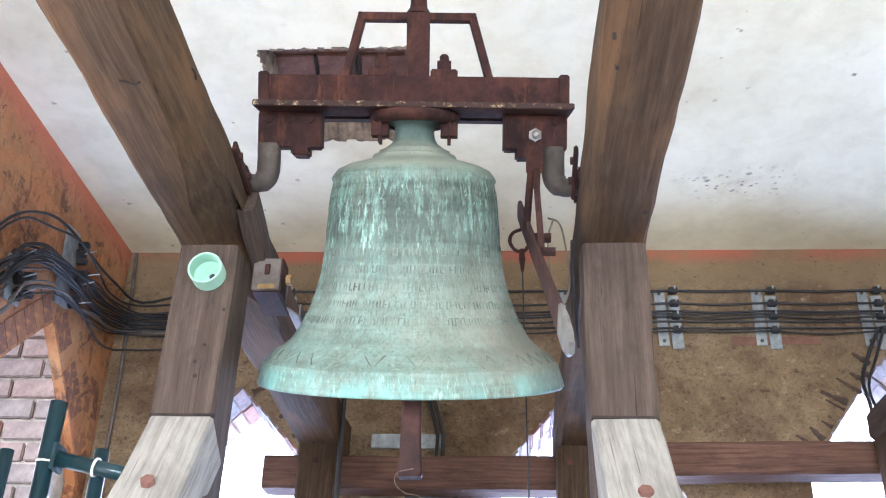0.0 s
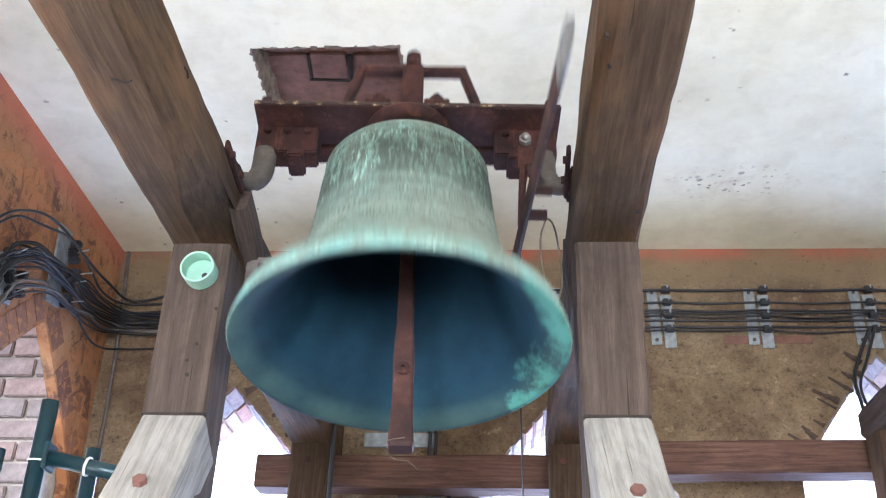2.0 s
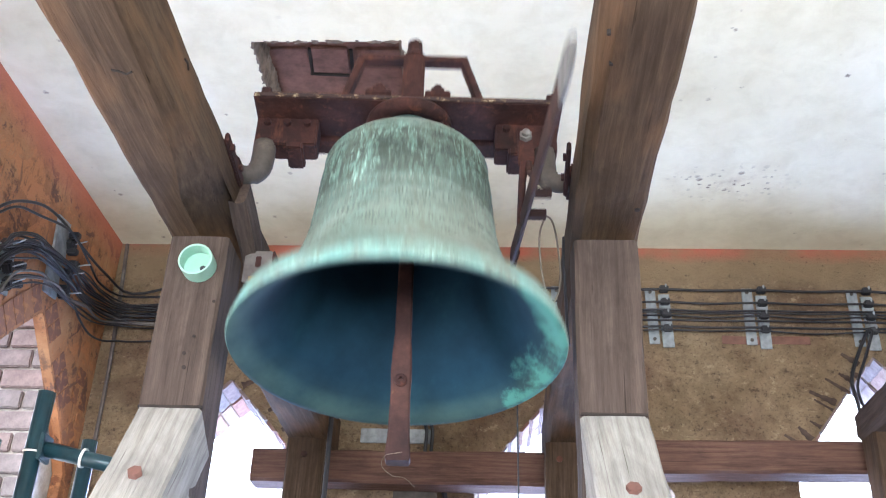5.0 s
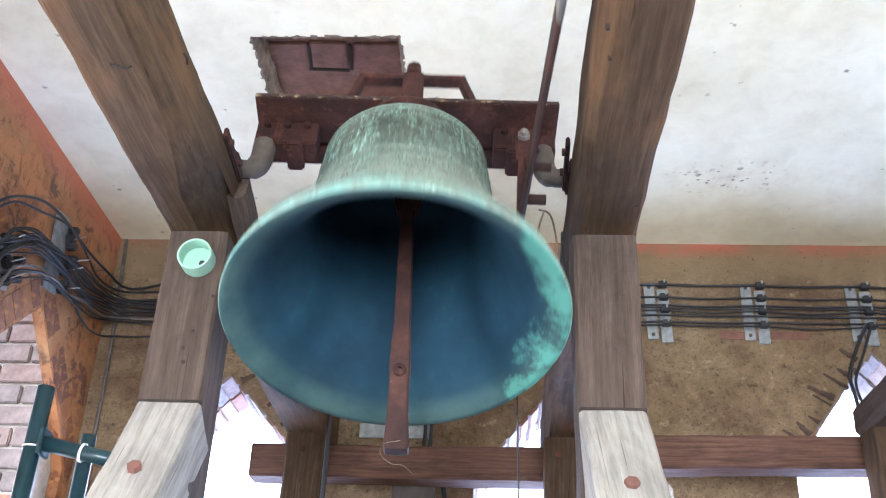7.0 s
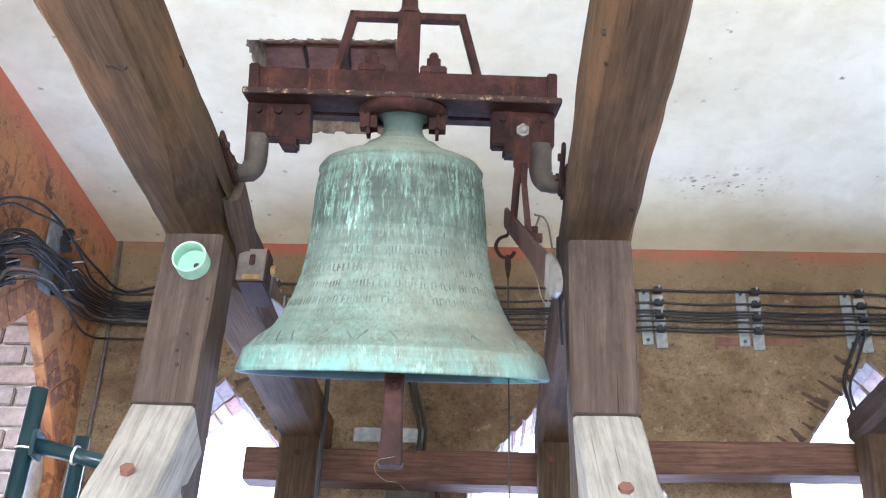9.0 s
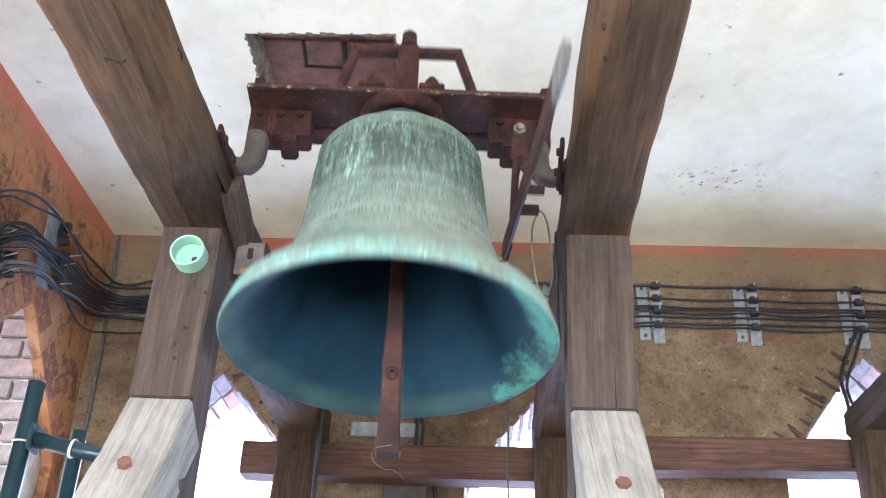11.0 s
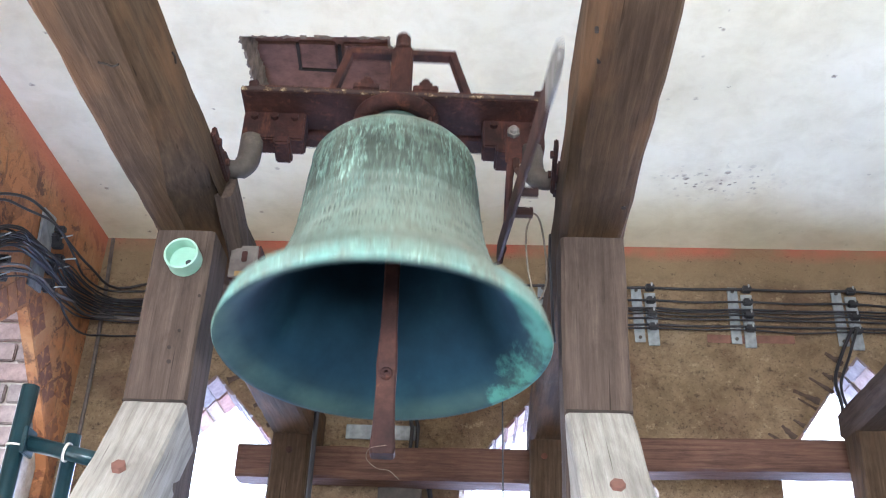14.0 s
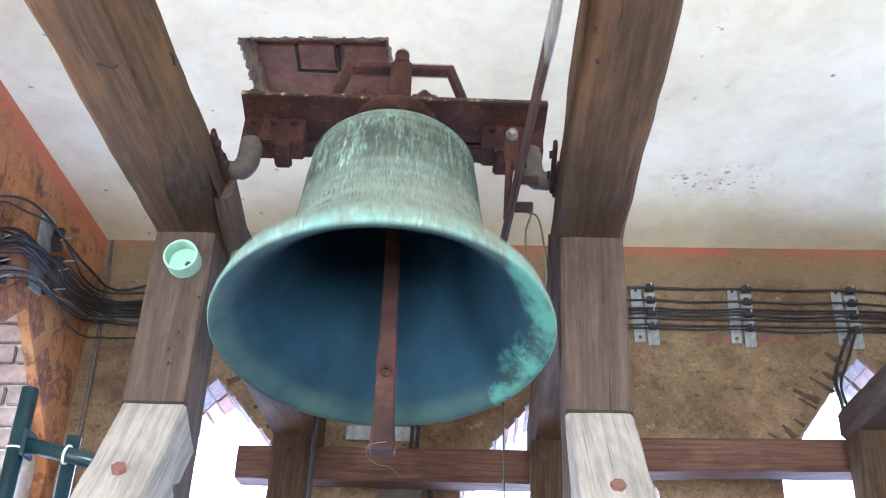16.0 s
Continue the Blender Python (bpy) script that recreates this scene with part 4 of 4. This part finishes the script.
# ---------------------------------------------------------------- fittings
# steel box on the left beam's flank
e = thing("steel_bracket_box", "grey pressed-steel box with a slot on the frame", "bracket", pose(-0.757, 2.67, 2.955))
part("shell", box((0.07, 0.15, 0.095), (0.036, 0, 0), None, 0.006), BRACKET, e)
part("front_plate", box((0.082, 0.006, 0.105), (0.038, -0.08, 0), None, 0.002), BRACKET, e)
part("slot", box((0.017, 0.004, 0.036), (0.04, -0.084, 0.015), None, 0.002), RUST, e, "dark slot")
part("grease_patch", box((0.05, 0.003, 0.016), (0.042, -0.0845, -0.042), None, 0.001), GREASE, e, "yellow grease")
part("shelf_plate", box((0.078, 0.17, 0.005), (0.04, 0.005, -0.056), None, 0.002), RUST, e)
part("angle_iron", add_box(box((0.05, 0.3, 0.005), (0.1, 0.19, -0.065), Matrix.Rotation(radians(35), 3, "Y"), 0.001), (0.005, 0.3, 0.04), (0.122, 0.19, -0.06), None, 0.001), BRACKET, e, "grey steel angle running back")
part("side_flange", box((0.006, 0.07, 0.11), (0.082, -0.045, 0.0), None, 0.002), RUST, e)
part("bolt", hexnut(bmesh.new(), (0.085, -0.02, 0.01), 0.016, 0.03, "x"), GREASE, e, "yellowed bolt")

# round box on the left post
e = thing("round_junction_box", "open pale green round plastic box on the post", "junction box", pose(-0.829, 2.408, 2.856, 0, 0, 0))
bm = revolve([(0.0, 0.0), (0.047, 0.0), (0.047, 0.05), (0.044, 0.0515), (0.0415, 0.05), (0.042, 0.006), (0.0, 0.006)], 40)
o = part("cup", bm, MINT, e, smooth=False)
o.matrix_basis = pose(0, 0, 0, 90, 0, 0)
part("cable_hole", tube([(0.012, -0.0065, -0.008), (0.012, -0.009, -0.008)], 0.009, 10), BLACK, e, "dark hole")


# cables along the wall
def cable(pts, r, label, group="black cables along the wall"):
    o = part("cable", tube(curve(pts, 4), r, 6), BLACK, None, smooth=True)
    return tagged(o, label, "cable", group)


rnd = random.Random(2)
CLIPS = [-1.62, -1.15, -0.68, -0.18, 0.33, 0.81, 1.29, 1.81, 2.3]
# (y, z) guides on the west wall, then (x, z) in the corner of the north wall
WEST_PATHS = {
    "arc": ([(2.9, 3.1), (3.225, 3.503), (3.299, 3.599), (3.435, 3.697), (3.601, 3.769), (3.771, 3.806), (3.939, 3.812), (4.094, 3.793), (4.317, 3.81)], (-1.908, 3.818)),
    "arc_low": ([(2.9, 3.05), (3.233, 3.488), (3.294, 3.56), (3.408, 3.643), (3.596, 3.721), (3.816, 3.784), (3.984, 3.794), (4.148, 3.76), (4.324, 3.75)], (-1.94, 3.802)),
    "mid": ([(2.9, 2.95), (3.306, 3.353), (3.363, 3.433), (3.454, 3.509), (3.608, 3.589), (3.796, 3.64), (3.981, 3.668), (4.16, 3.669), (4.358, 3.689)], (-1.93, 3.735)),
    "mid_low": ([(2.95, 2.95), (3.329, 3.311), (3.418, 3.427), (3.575, 3.543), (3.731, 3.585), (3.983, 3.601), (4.16, 3.6), (4.405, 3.646)], (-1.913, 3.679)),
    "low": ([(3.0, 2.85), (3.387, 3.205), (3.44, 3.291), (3.542, 3.396), (3.7, 3.473), (3.864, 3.514), (4.023, 3.526), (4.187, 3.551), (4.411, 3.605)], (-1.922, 3.648))}


def west_run(kind, dz, wild):
    run, (cx, cz) = WEST_PATHS[kind]
    pts = []
    for k, (y, z) in enumerate(run):
        # the cables are tied close together at the plates and spread between them
        tie = 0.45 if k in (2, 5, 6) else 1.0
        pts.append((-1.985 + rnd.uniform(0, 0.03), y, z + (dz + rnd.uniform(-wild, wild)) * tie))
    return pts + [(cx + 0.005, 4.553, cz + dz * 0.6)]


for z, kind, dz, r in ((3.885, "arc", 0.0, 0.007), (3.815, "arc_low", 0.0, 0.006), (3.772, "mid", 0.03, 0.0055), (3.758, "mid", 0.012, 0.005), (3.742, "mid", -0.01, 0.005), (3.715, "mid_low", 0.02, 0.006), (3.68, "mid_low", -0.01, 0.006), (3.662, "low", 0.0, 0.005)):
    pts = west_run(kind, dz, 0.008)
    for a, b in zip(CLIPS, CLIPS[1:]):
        pts += [(a, 4.565, z), ((a + b) / 2, 4.567, z - rnd.uniform(0.0, 0.014))]
    pts.append((CLIPS[-1], 4.565, z))
    pts.append((3.4, 4.565, z - 0.05))
    cable(pts, r, "black sheathed cable clipped along the wall")

for k, (kind, dz) in enumerate((("mid", 0.045), ("mid", -0.03), ("mid", 0.0), ("mid_low", 0.035), ("mid_low", -0.03), ("mid_low", 0.0), ("low", 0.025), ("low", -0.02), ("low", 0.01), ("mid", 0.02))):
    pts = west_run(kind, dz, 0.018)
    zz = pts[-1][2]
    pts += [(-1.78, 4.555, zz - 0.01), (-1.4, 4.56, zz)]
    grey = kind == "low" and dz > 0
    o = cable(pts, rnd.choice((0.0045, 0.006)), "dusty grey cable over the arch" if grey else "black sheathed cable in the bundle by the arch")
    if grey:
        o.data.materials[0] = DUSTY
cable([(-1.97, 4.02, 3.53), (-1.975, 4.09, 3.54), (-1.975, 4.176, 3.504), (-1.975, 4.319, 3.486), (-1.97, 4.473, 3.519), (-1.93, 4.55, 3.552), (-1.86, 4.555, 3.551), (-1.7, 4.56, 3.56), (-1.6, 4.56, 3.57)], 0.0055, "black cable hanging in a loop in the corner", "")
for k, (y, z, turn) in enumerate(((3.46, 3.5, 60), (3.5, 3.42, 40), (3.53, 3.36, 50), (4.06, 3.72, 20), (4.02, 3.65, 35), (4.03, 3.56, 15), (3.98, 3.79, 40))):
    e = thing("cable_clip", "black plastic clip with a bright nail", "cable clip", pose(WALL_X + 0.025, y, z, turn, 0, 0), group="cable clips by the arch")
    part("clip", box((0.05, 0.05, 0.05), (0, 0, 0), None, 0.008), BLACK, e)
    part("nail", tube([(0.02, 0, 0.0), (0.045, 0.012, 0.006), (0.07, 0.03, 0.01)], 0.0035, 6), GALV, e, "bright nail")

for k, cx in enumerate(CLIPS):
    e = thing("cable_bracket", "galvanised steel strip holding black cables", "cable bracket", pose(cx, 4.59, 3.75, 0, rnd.uniform(-2, 2), 0), group="cable brackets on the wall")
    part("strip", box((0.052, 0.008, 0.31), (-0.045, 0, 0.0), None, 0.002), GALV, e)
    part("strip", box((0.056, 0.01, 0.29), (0.022, -0.002, -0.03), None, 0.002), GALV, e)
    for sz in (-0.13, 0.13):
        part("screw", tube([(-0.045, -0.003, sz), (-0.045, -0.009, sz)], 0.009, 8), CAST, e)
    for cz in (0.135, 0.065, -0.005, -0.08):
        c = part("clip", box((0.045, 0.04, 0.03), (0.022, -0.025, cz), None, 0.005), BLACK, e, "black cable clip")
        part("tab", box((0.009, 0.009, 0.02), (0.03, -0.044, cz + 0.01), Matrix.Rotation(radians(25), 3, "X"), 0.002), GALV, c)

# scaffold tubes by the west window
e = thing("tube_rack", "dark green painted steel tubes joined by clamps", "tube frame")
part("upright_tube", tube([(-1.465, 3.0, 0), (-1.465, 3.0, 2.7)], 0.028, 16), GREEN_PIPE, e, smooth=True)
part("upright_tube", tube([(-1.315, 3.06, 0), (-1.315, 3.06, 2.56)], 0.024, 16), GREEN_PIPE, e, smooth=True)
part("upright_tube", tube([(-1.6, 3.0, 0), (-1.6, 3.0, 2.54)], 0.022, 16), GREEN_PIPE, e, smooth=True)
part("cross_tube", tube([(-1.437, 2.99, 2.512), (-1.1, 3.02, 2.448)], 0.025, 16), GREEN_PIPE, e, smooth=True)
part("flange", box((0.014, 0.075, 0.085), (-1.425, 2.99, 2.511), None, 0.003), GREEN_PIPE, e)
part("strap", revolve([(0.027, -0.004), (0.031, -0.004), (0.031, 0.004), (0.027, 0.004)], 20, True), WHITE, e, "white strap").matrix_basis = along((-1.3, 3.002, 2.486), (-1.1, 3.02, 2.448)) @ pose(0, 0, 0, 0, 90, 0)
part("strap", revolve([(0.03, -0.003), (0.033, -0.003), (0.033, 0.003), (0.03, 0.003)], 20, True), WHITE, e, "white strap").matrix_basis = pose(-1.465, 3.0, 2.5)


# plate and cables under the bell on the wall
e = thing("cable_bracket", "galvanised plate on the wall below the bell", "cable bracket", pose(-0.49, 4.592, 3.097), group="cable brackets on the wall")
part("strip", box((0.34, 0.012, 0.07), (0, 0, 0), None, 0.002), GALV, e)
for dx in (0.0, 0.028):
    cable([(-0.46 + dx, 4.57, 3.72), (-0.43 + dx, 4.57, 3.5), (-0.40 + dx, 4.565, 3.33), (-0.35 + dx, 4.56, 3.15), (-0.345 + dx, 4.55, 3.0), (-0.4 + dx, 4.55, 2.2)], 0.009, "black cable hanging down the wall")
cable([(1.80, 4.55, 3.67), (1.735, 4.54, 3.55), (1.67, 4.52, 3.4), (1.655, 4.46, 3.26), (1.7, 4.5, 3.0)], 0.009, "black cable drooping by the window")
cable([(1.82, 4.55, 3.66), (1.76, 4.54, 3.52), (1.69, 4.52, 3.36), (1.69, 4.47, 3.2), (1.72, 4.5, 3.0)], 0.007, "black cable drooping by the window")
cable([(-0.735, 4.16, 3.3), (-0.733, 4.16, 3.0), (-0.735, 4.16, 2.0), (-0.735, 4.16, 0.05)], 0.012, "black cable down the rear post", "")
o = cable([(-1.99, 4.57, 4.12), (-1.96, 4.575, 3.6), (-1.945, 4.575, 2.9), (-1.945, 4.575, 0.05)], 0.011, "dull grey-brown conduit in the corner", "")
o.data.materials[0] = BRACKET
tagged(o, category="conduit")
cable([(0.19, 2.62, 3.08), (0.185, 2.58, 2.98), (0.19, 2.6, 2.88), (0.192, 2.595, 2.78), (0.196, 2.6, 2.72)], 0.0045, "black wire down the post", "")
o = part("cord_loop", tube(curve([(0.12, 2.62, 3.16), (0.155, 2.62, 3.14), (0.172, 2.62, 3.05), (0.178, 2.63, 2.93), (0.15, 2.62, 2.86), (0.125, 2.62, 2.95), (0.118, 2.62, 3.08), (0.135, 2.62, 3.15)], 5), 0.003, 6), ROPE, None, smooth=True)
tagged(o, "pale frayed cord looped beside the post", "rope")
for y, z in ((3.909, 3.784), (3.912, 3.595), (3.5, 3.41)):
    e = thing("cable_bracket", "dark galvanised plate under the cables", "cable bracket", pose(WALL_X + 0.012, y, z, 8, 0, 0), group="cable brackets on the wall")
    part("strip", box((0.012, 0.13, 0.19), (0, 0, 0), None, 0.002), GALV, e)
    for cz in (-0.04, 0.04):
        part("clip", box((0.05, 0.035, 0.03), (0.03, 0.07, cz), None, 0.005), BLACK, e)

cable([(-0.66, 4.56, 2.9), (-0.62, 4.55, 2.86), (-0.56, 4.54, 2.83), (-0.5, 4.54, 2.845), (-0.47, 4.55, 2.9), (-0.49, 4.56, 2.95)], 0.007, "black cable looped below the tie beam", "")
cable([(-0.3, 4.55, 2.95), (-0.27, 4.54, 2.86), (-0.24, 4.54, 2.78), (-0.23, 4.54, 2.5)], 0.012, "black cable hanging below the tie beam", "")
e = thing("wall_fitting", "dark iron fitting with round bolts on the wall", "fitting", pose(-0.38, 4.53, 2.80))
part("plate", box((0.2, 0.04, 0.12), (0, 0, 0), None, 0.006), CAST, e)
for dx in (-0.06, 0.05):
    part("bolt", tube([(dx, -0.02, 0.03), (dx, -0.035, 0.03)], 0.018, 10), GALV, e)

# bright hazy sky beyond the openings
def glow(nt):
    return ramp(nt, noise_tex(nt, coords(nt, (1, 1, 1)), 0.3, 2, 0.5), [(0.0, (0.93, 0.96, 1.0)), (1.0, (1, 1, 1))])


HAZE = mat("bright_hazy_sky", glow, 1.0)
b = HAZE.node_tree.nodes["Principled BSDF"]
b.inputs["Emission Color"].default_value = (0.94, 0.96, 1.0, 1)
b.inputs["Emission Strength"].default_value = 3.0
for at, size in (((0, 12.0, 6), (20, 0.1, 14)), ((-9.0, 4.0, 6), (0.1, 16, 14))):
    tagged(part("backdrop", box(size, at, bevel=0), HAZE), "white hazy sky outside the belfry", "sky", kind="structure")

# ---------------------------------------------------------------- bricks of the openings
def brick_mesh(sx, sy, sz, material=None):
    me = bpy.data.meshes.new("brick")
    bm = box((sx, sy, sz), bevel=0.006)
    bm.to_mesh(me)
    bm.free()
    me.materials.append(material or BRICK)
    return me


def brick(me, m, parent):
    o = new("brick", me)
    o.parent = parent
    o.matrix_basis = parent.matrix_basis.inverted() @ m


BR_LONG, BR_SHORT = brick_mesh(0.25, 0.03, 0.088), brick_mesh(0.12, 0.03, 0.088)
# the far jamb of the west opening, course by course, on its mortar bed
jamb = part("jamb_west", box((0.43, 0.2, 3.9), (WALL_X - 0.27, 4.41, 1.95), bevel=0), MORTAR)
tagged(jamb, "brick jamb of the arched opening", "wall", kind="structure")
for k in range(28):
    z = 1.0 + 0.102 * k
    x = WALL_X - 0.055
    first = BR_SHORT if k % 2 else BR_LONG
    w = 0.12 if k % 2 else 0.25
    while x > WALL_X - 0.48:
        me = first
        brick(me, pose(x - w / 2, 4.305 + rnd.uniform(-0.004, 0.004), z, rnd.uniform(-1, 1), rnd.uniform(-0.6, 0.6), rnd.uniform(-1, 1)), jamb)
        x -= w + 0.011
        first, w = BR_LONG, 0.25
# bricks bared where the limewash has fallen by the west opening
def bared_brick(nt):
    oi = nt.nodes.new("ShaderNodeObjectInfo")
    c = ramp(nt, oi.outputs["Random"], [(0.0, (0.15, 0.07, 0.05)), (0.5, (0.2, 0.095, 0.06)), (1.0, (0.3, 0.14, 0.07))])
    n = noise_tex(nt, coords(nt, (1, 1, 1)), 17, 7, 0.72, 0.4)
    c = mix(nt, ramp(nt, n, [(0.52, (0, 0, 0)), (0.6, (0.85, 0.85, 0.85))]), c, (0.42, 0.19, 0.075))
    return c, n


BARED = mat("bared_red_brick", bared_brick, 0.95, 0, (0.8, 0.01))
BR_BARED = [brick_mesh(0.02, w, h, BARED) for w, h in ((0.11, 0.088), (0.075, 0.088), (0.088, 0.13))]
for k in range(16):
    z = 2.4 + 0.102 * k
    for y in (4.47, 4.56) if k % 2 else (4.44, 4.54):
        if rnd.random() < 0.5 and 3.02 < z < 3.5:
            brick(BR_BARED[rnd.randrange(2)], pose(WALL_X - 0.006, y - 0.012, z, rnd.uniform(-2, 2), rnd.uniform(-2, 2), 0), wall_west)
for side in (-1, 1):
    for k in range(9):
        q = (k + 0.5) / 9
        y, z = 3.93 + side * 0.56 * (1 - q), 2.85 + 0.57 * q ** 0.85
        if rnd.random() < 0.75:
            brick(BR_BARED[2], pose(WALL_X - 0.006, y + side * 0.052, z + 0.055, -side * 44 + rnd.uniform(-4, 4), 0, 0), wall_west)
# crumbling bricks round the north openings, each set across the arch
BR_ARCH = brick_mesh(0.11, 0.21, 0.068)
for c, hw, sill, spring, apex in NORTH:
    for side in (-1, 1):
        n = int(math.hypot(hw, apex - spring) / 0.074)
        for k in range(n):
            s = (k + 0.5) / n
            u = c + side * hw * (1 - s)
            z = spring + (apex - spring) * s ** 0.85
            tilt = math.degrees(math.atan2(apex - spring, hw))
            for row in (0, 1):
                out = rnd.uniform(0.006, 0.016)
                brick(BR_ARCH, pose(u + side * (0.055 - out) * math.sin(radians(tilt)), WALL_Y + 0.112 + 0.222 * row + rnd.uniform(-0.006, 0.004), z + (0.055 - out) * math.cos(radians(tilt)),
                                    0, -side * (90 - tilt) + rnd.uniform(-3, 3), 0), wall_north)

# a course of bare brick under the cables
BR_BARE = brick_mesh(0.21, 0.03, 0.055, RECESS)
for x in (1.2, 1.43, -1.5):
    brick(BR_BARE, pose(x, WALL_Y + 0.0135, 3.625 + rnd.uniform(-0.004, 0.004), 0, rnd.uniform(-1, 1), rnd.uniform(-1, 1)), wall_north)

# washed-out joints beside the arches
for (c, hw, sill, spring, apex), side, count in ((NORTH[2], -1, 10), (NORTH[0], 1, 4)):
    tilt = math.degrees(math.atan2(apex - spring, hw))
    for k in range(count):
        s = (k + rnd.uniform(0.2, 1.0)) / (count + 0.5)
        L = rnd.uniform(0.045, 0.14)
        u, z = c + side * hw * (1 - s), spring + (apex - spring) * s ** 0.85
        dx, dz = side * math.sin(radians(tilt)), math.cos(radians(tilt))
        gap = rnd.uniform(-0.02, 0.03)
        t0, turn = rnd.uniform(0.014, 0.044), rnd.uniform(-16, 16)
        bm = bmesh.new()
        n, prev = 7, None
        for q in range(n + 1):
            x, h = L * (q / n - 0.5), t0 * (1 - 0.55 * q / n) * rnd.uniform(0.6, 1.25)
            ring = [bm.verts.new((x, y, zz)) for y, zz in ((-0.004, -h / 2), (-0.004, h / 2), (0.01, h / 2), (0.01, -h / 2))]
            if prev:
                for w in range(4):
                    bm.faces.new((prev[w], prev[(w + 1) % 4], ring[(w + 1) % 4], ring[w]))
            else:
                bm.faces.new(ring)
            prev = ring
        bm.faces.new(prev[::-1])
        o = part("joint", bm, CRACK, wall_north)
        o.matrix_basis = pose(u + dx * (gap + L / 2), 0.0, z + dz * (gap + L / 2), 0, -side * -(90 - tilt) * -1 + turn if side > 0 else 180 + (90 - tilt) + turn, 0)

# ---------------------------------------------------------------- what moves
AMPLITUDE, DECAY, PHASE, PERIOD, DRIFT, OFFSET = 28.15, 0.03073, 0.1793, 1.50994, 0.000246, 0.62


def swing(t):
    """Degrees by which the bell's mouth stands towards the near side."""
    return OFFSET - AMPLITUDE * math.exp(-DECAY * t) * math.cos(2 * math.pi * (t / PERIOD + DRIFT * t * t) - PHASE)


# small departures from the even swing, in degrees
UNEVEN = ((0.0, 0.4), (0.5, -0.8), (0.8, -0.5), (1.0, 1.0), (1.5, 0.2), (2.0, 1.0), (2.5, -0.5), (3.0, 0.2), (3.5, 1.9), (4.0, -0.3), (4.2, 0.0), (5.2, 0.0), (6.3, -1.0), (6.5, -0.9), (7.0, 0.5),
          (7.5, 0.0), (8.0, -0.8), (8.5, 0.1), (9.2, 0.0), (11.5, 0.3), (12.0, 0.4), (12.5, 0.1), (13.0, -0.2), (13.5, 0.5), (14.0, 0.0), (14.5, -0.1), (15.0, 0.5), (15.5, 0.0), (16.0, -0.4))


def angle(t):
    return swing(t) + float(np.interp(t, [a for a, _ in UNEVEN], [b for _, b in UNEVEN]))


# degrees by which the clapper leads towards the near side of its even hang
LEAD = ((0.0, 0.0), (0.5, 8.5), (1.0, 7.5), (1.5, 1.0), (2.0, 8.5), (2.5, 2.6), (3.0, 0.5), (3.5, 3.5), (4.0, 0.5), (6.5, 3.5), (7.0, 3.0), (7.5, 4.5), (8.0, 0.5), (8.5, 3.0), (9.0, 2.0),
        (11.5, 1.8), (12.0, 1.5), (12.5, 4.4), (13.0, 3.0), (13.5, 1.3), (14.0, 3.0), (14.5, 1.3), (15.0, 4.4), (15.5, 2.2), (16.0, 4.0))


def lead(t):
    return float(np.interp(t, [a for a, _ in LEAD], [b for _, b in LEAD]))


def motions():
    times = [k / 10 for k in range(161)]
    walk(bell, [(t, pose(*PIVOT, -angle(t), -0.8, 3.7)) for t in times])
    walk(clapper, [(t, pose(*CLAP, 0.88 * angle(t) - lead(t), 0, 0)) for t in times])
    walk(rope_joint, [(t, pose(*ring_at, angle(t), 0, 0)) for t in times])


motions()
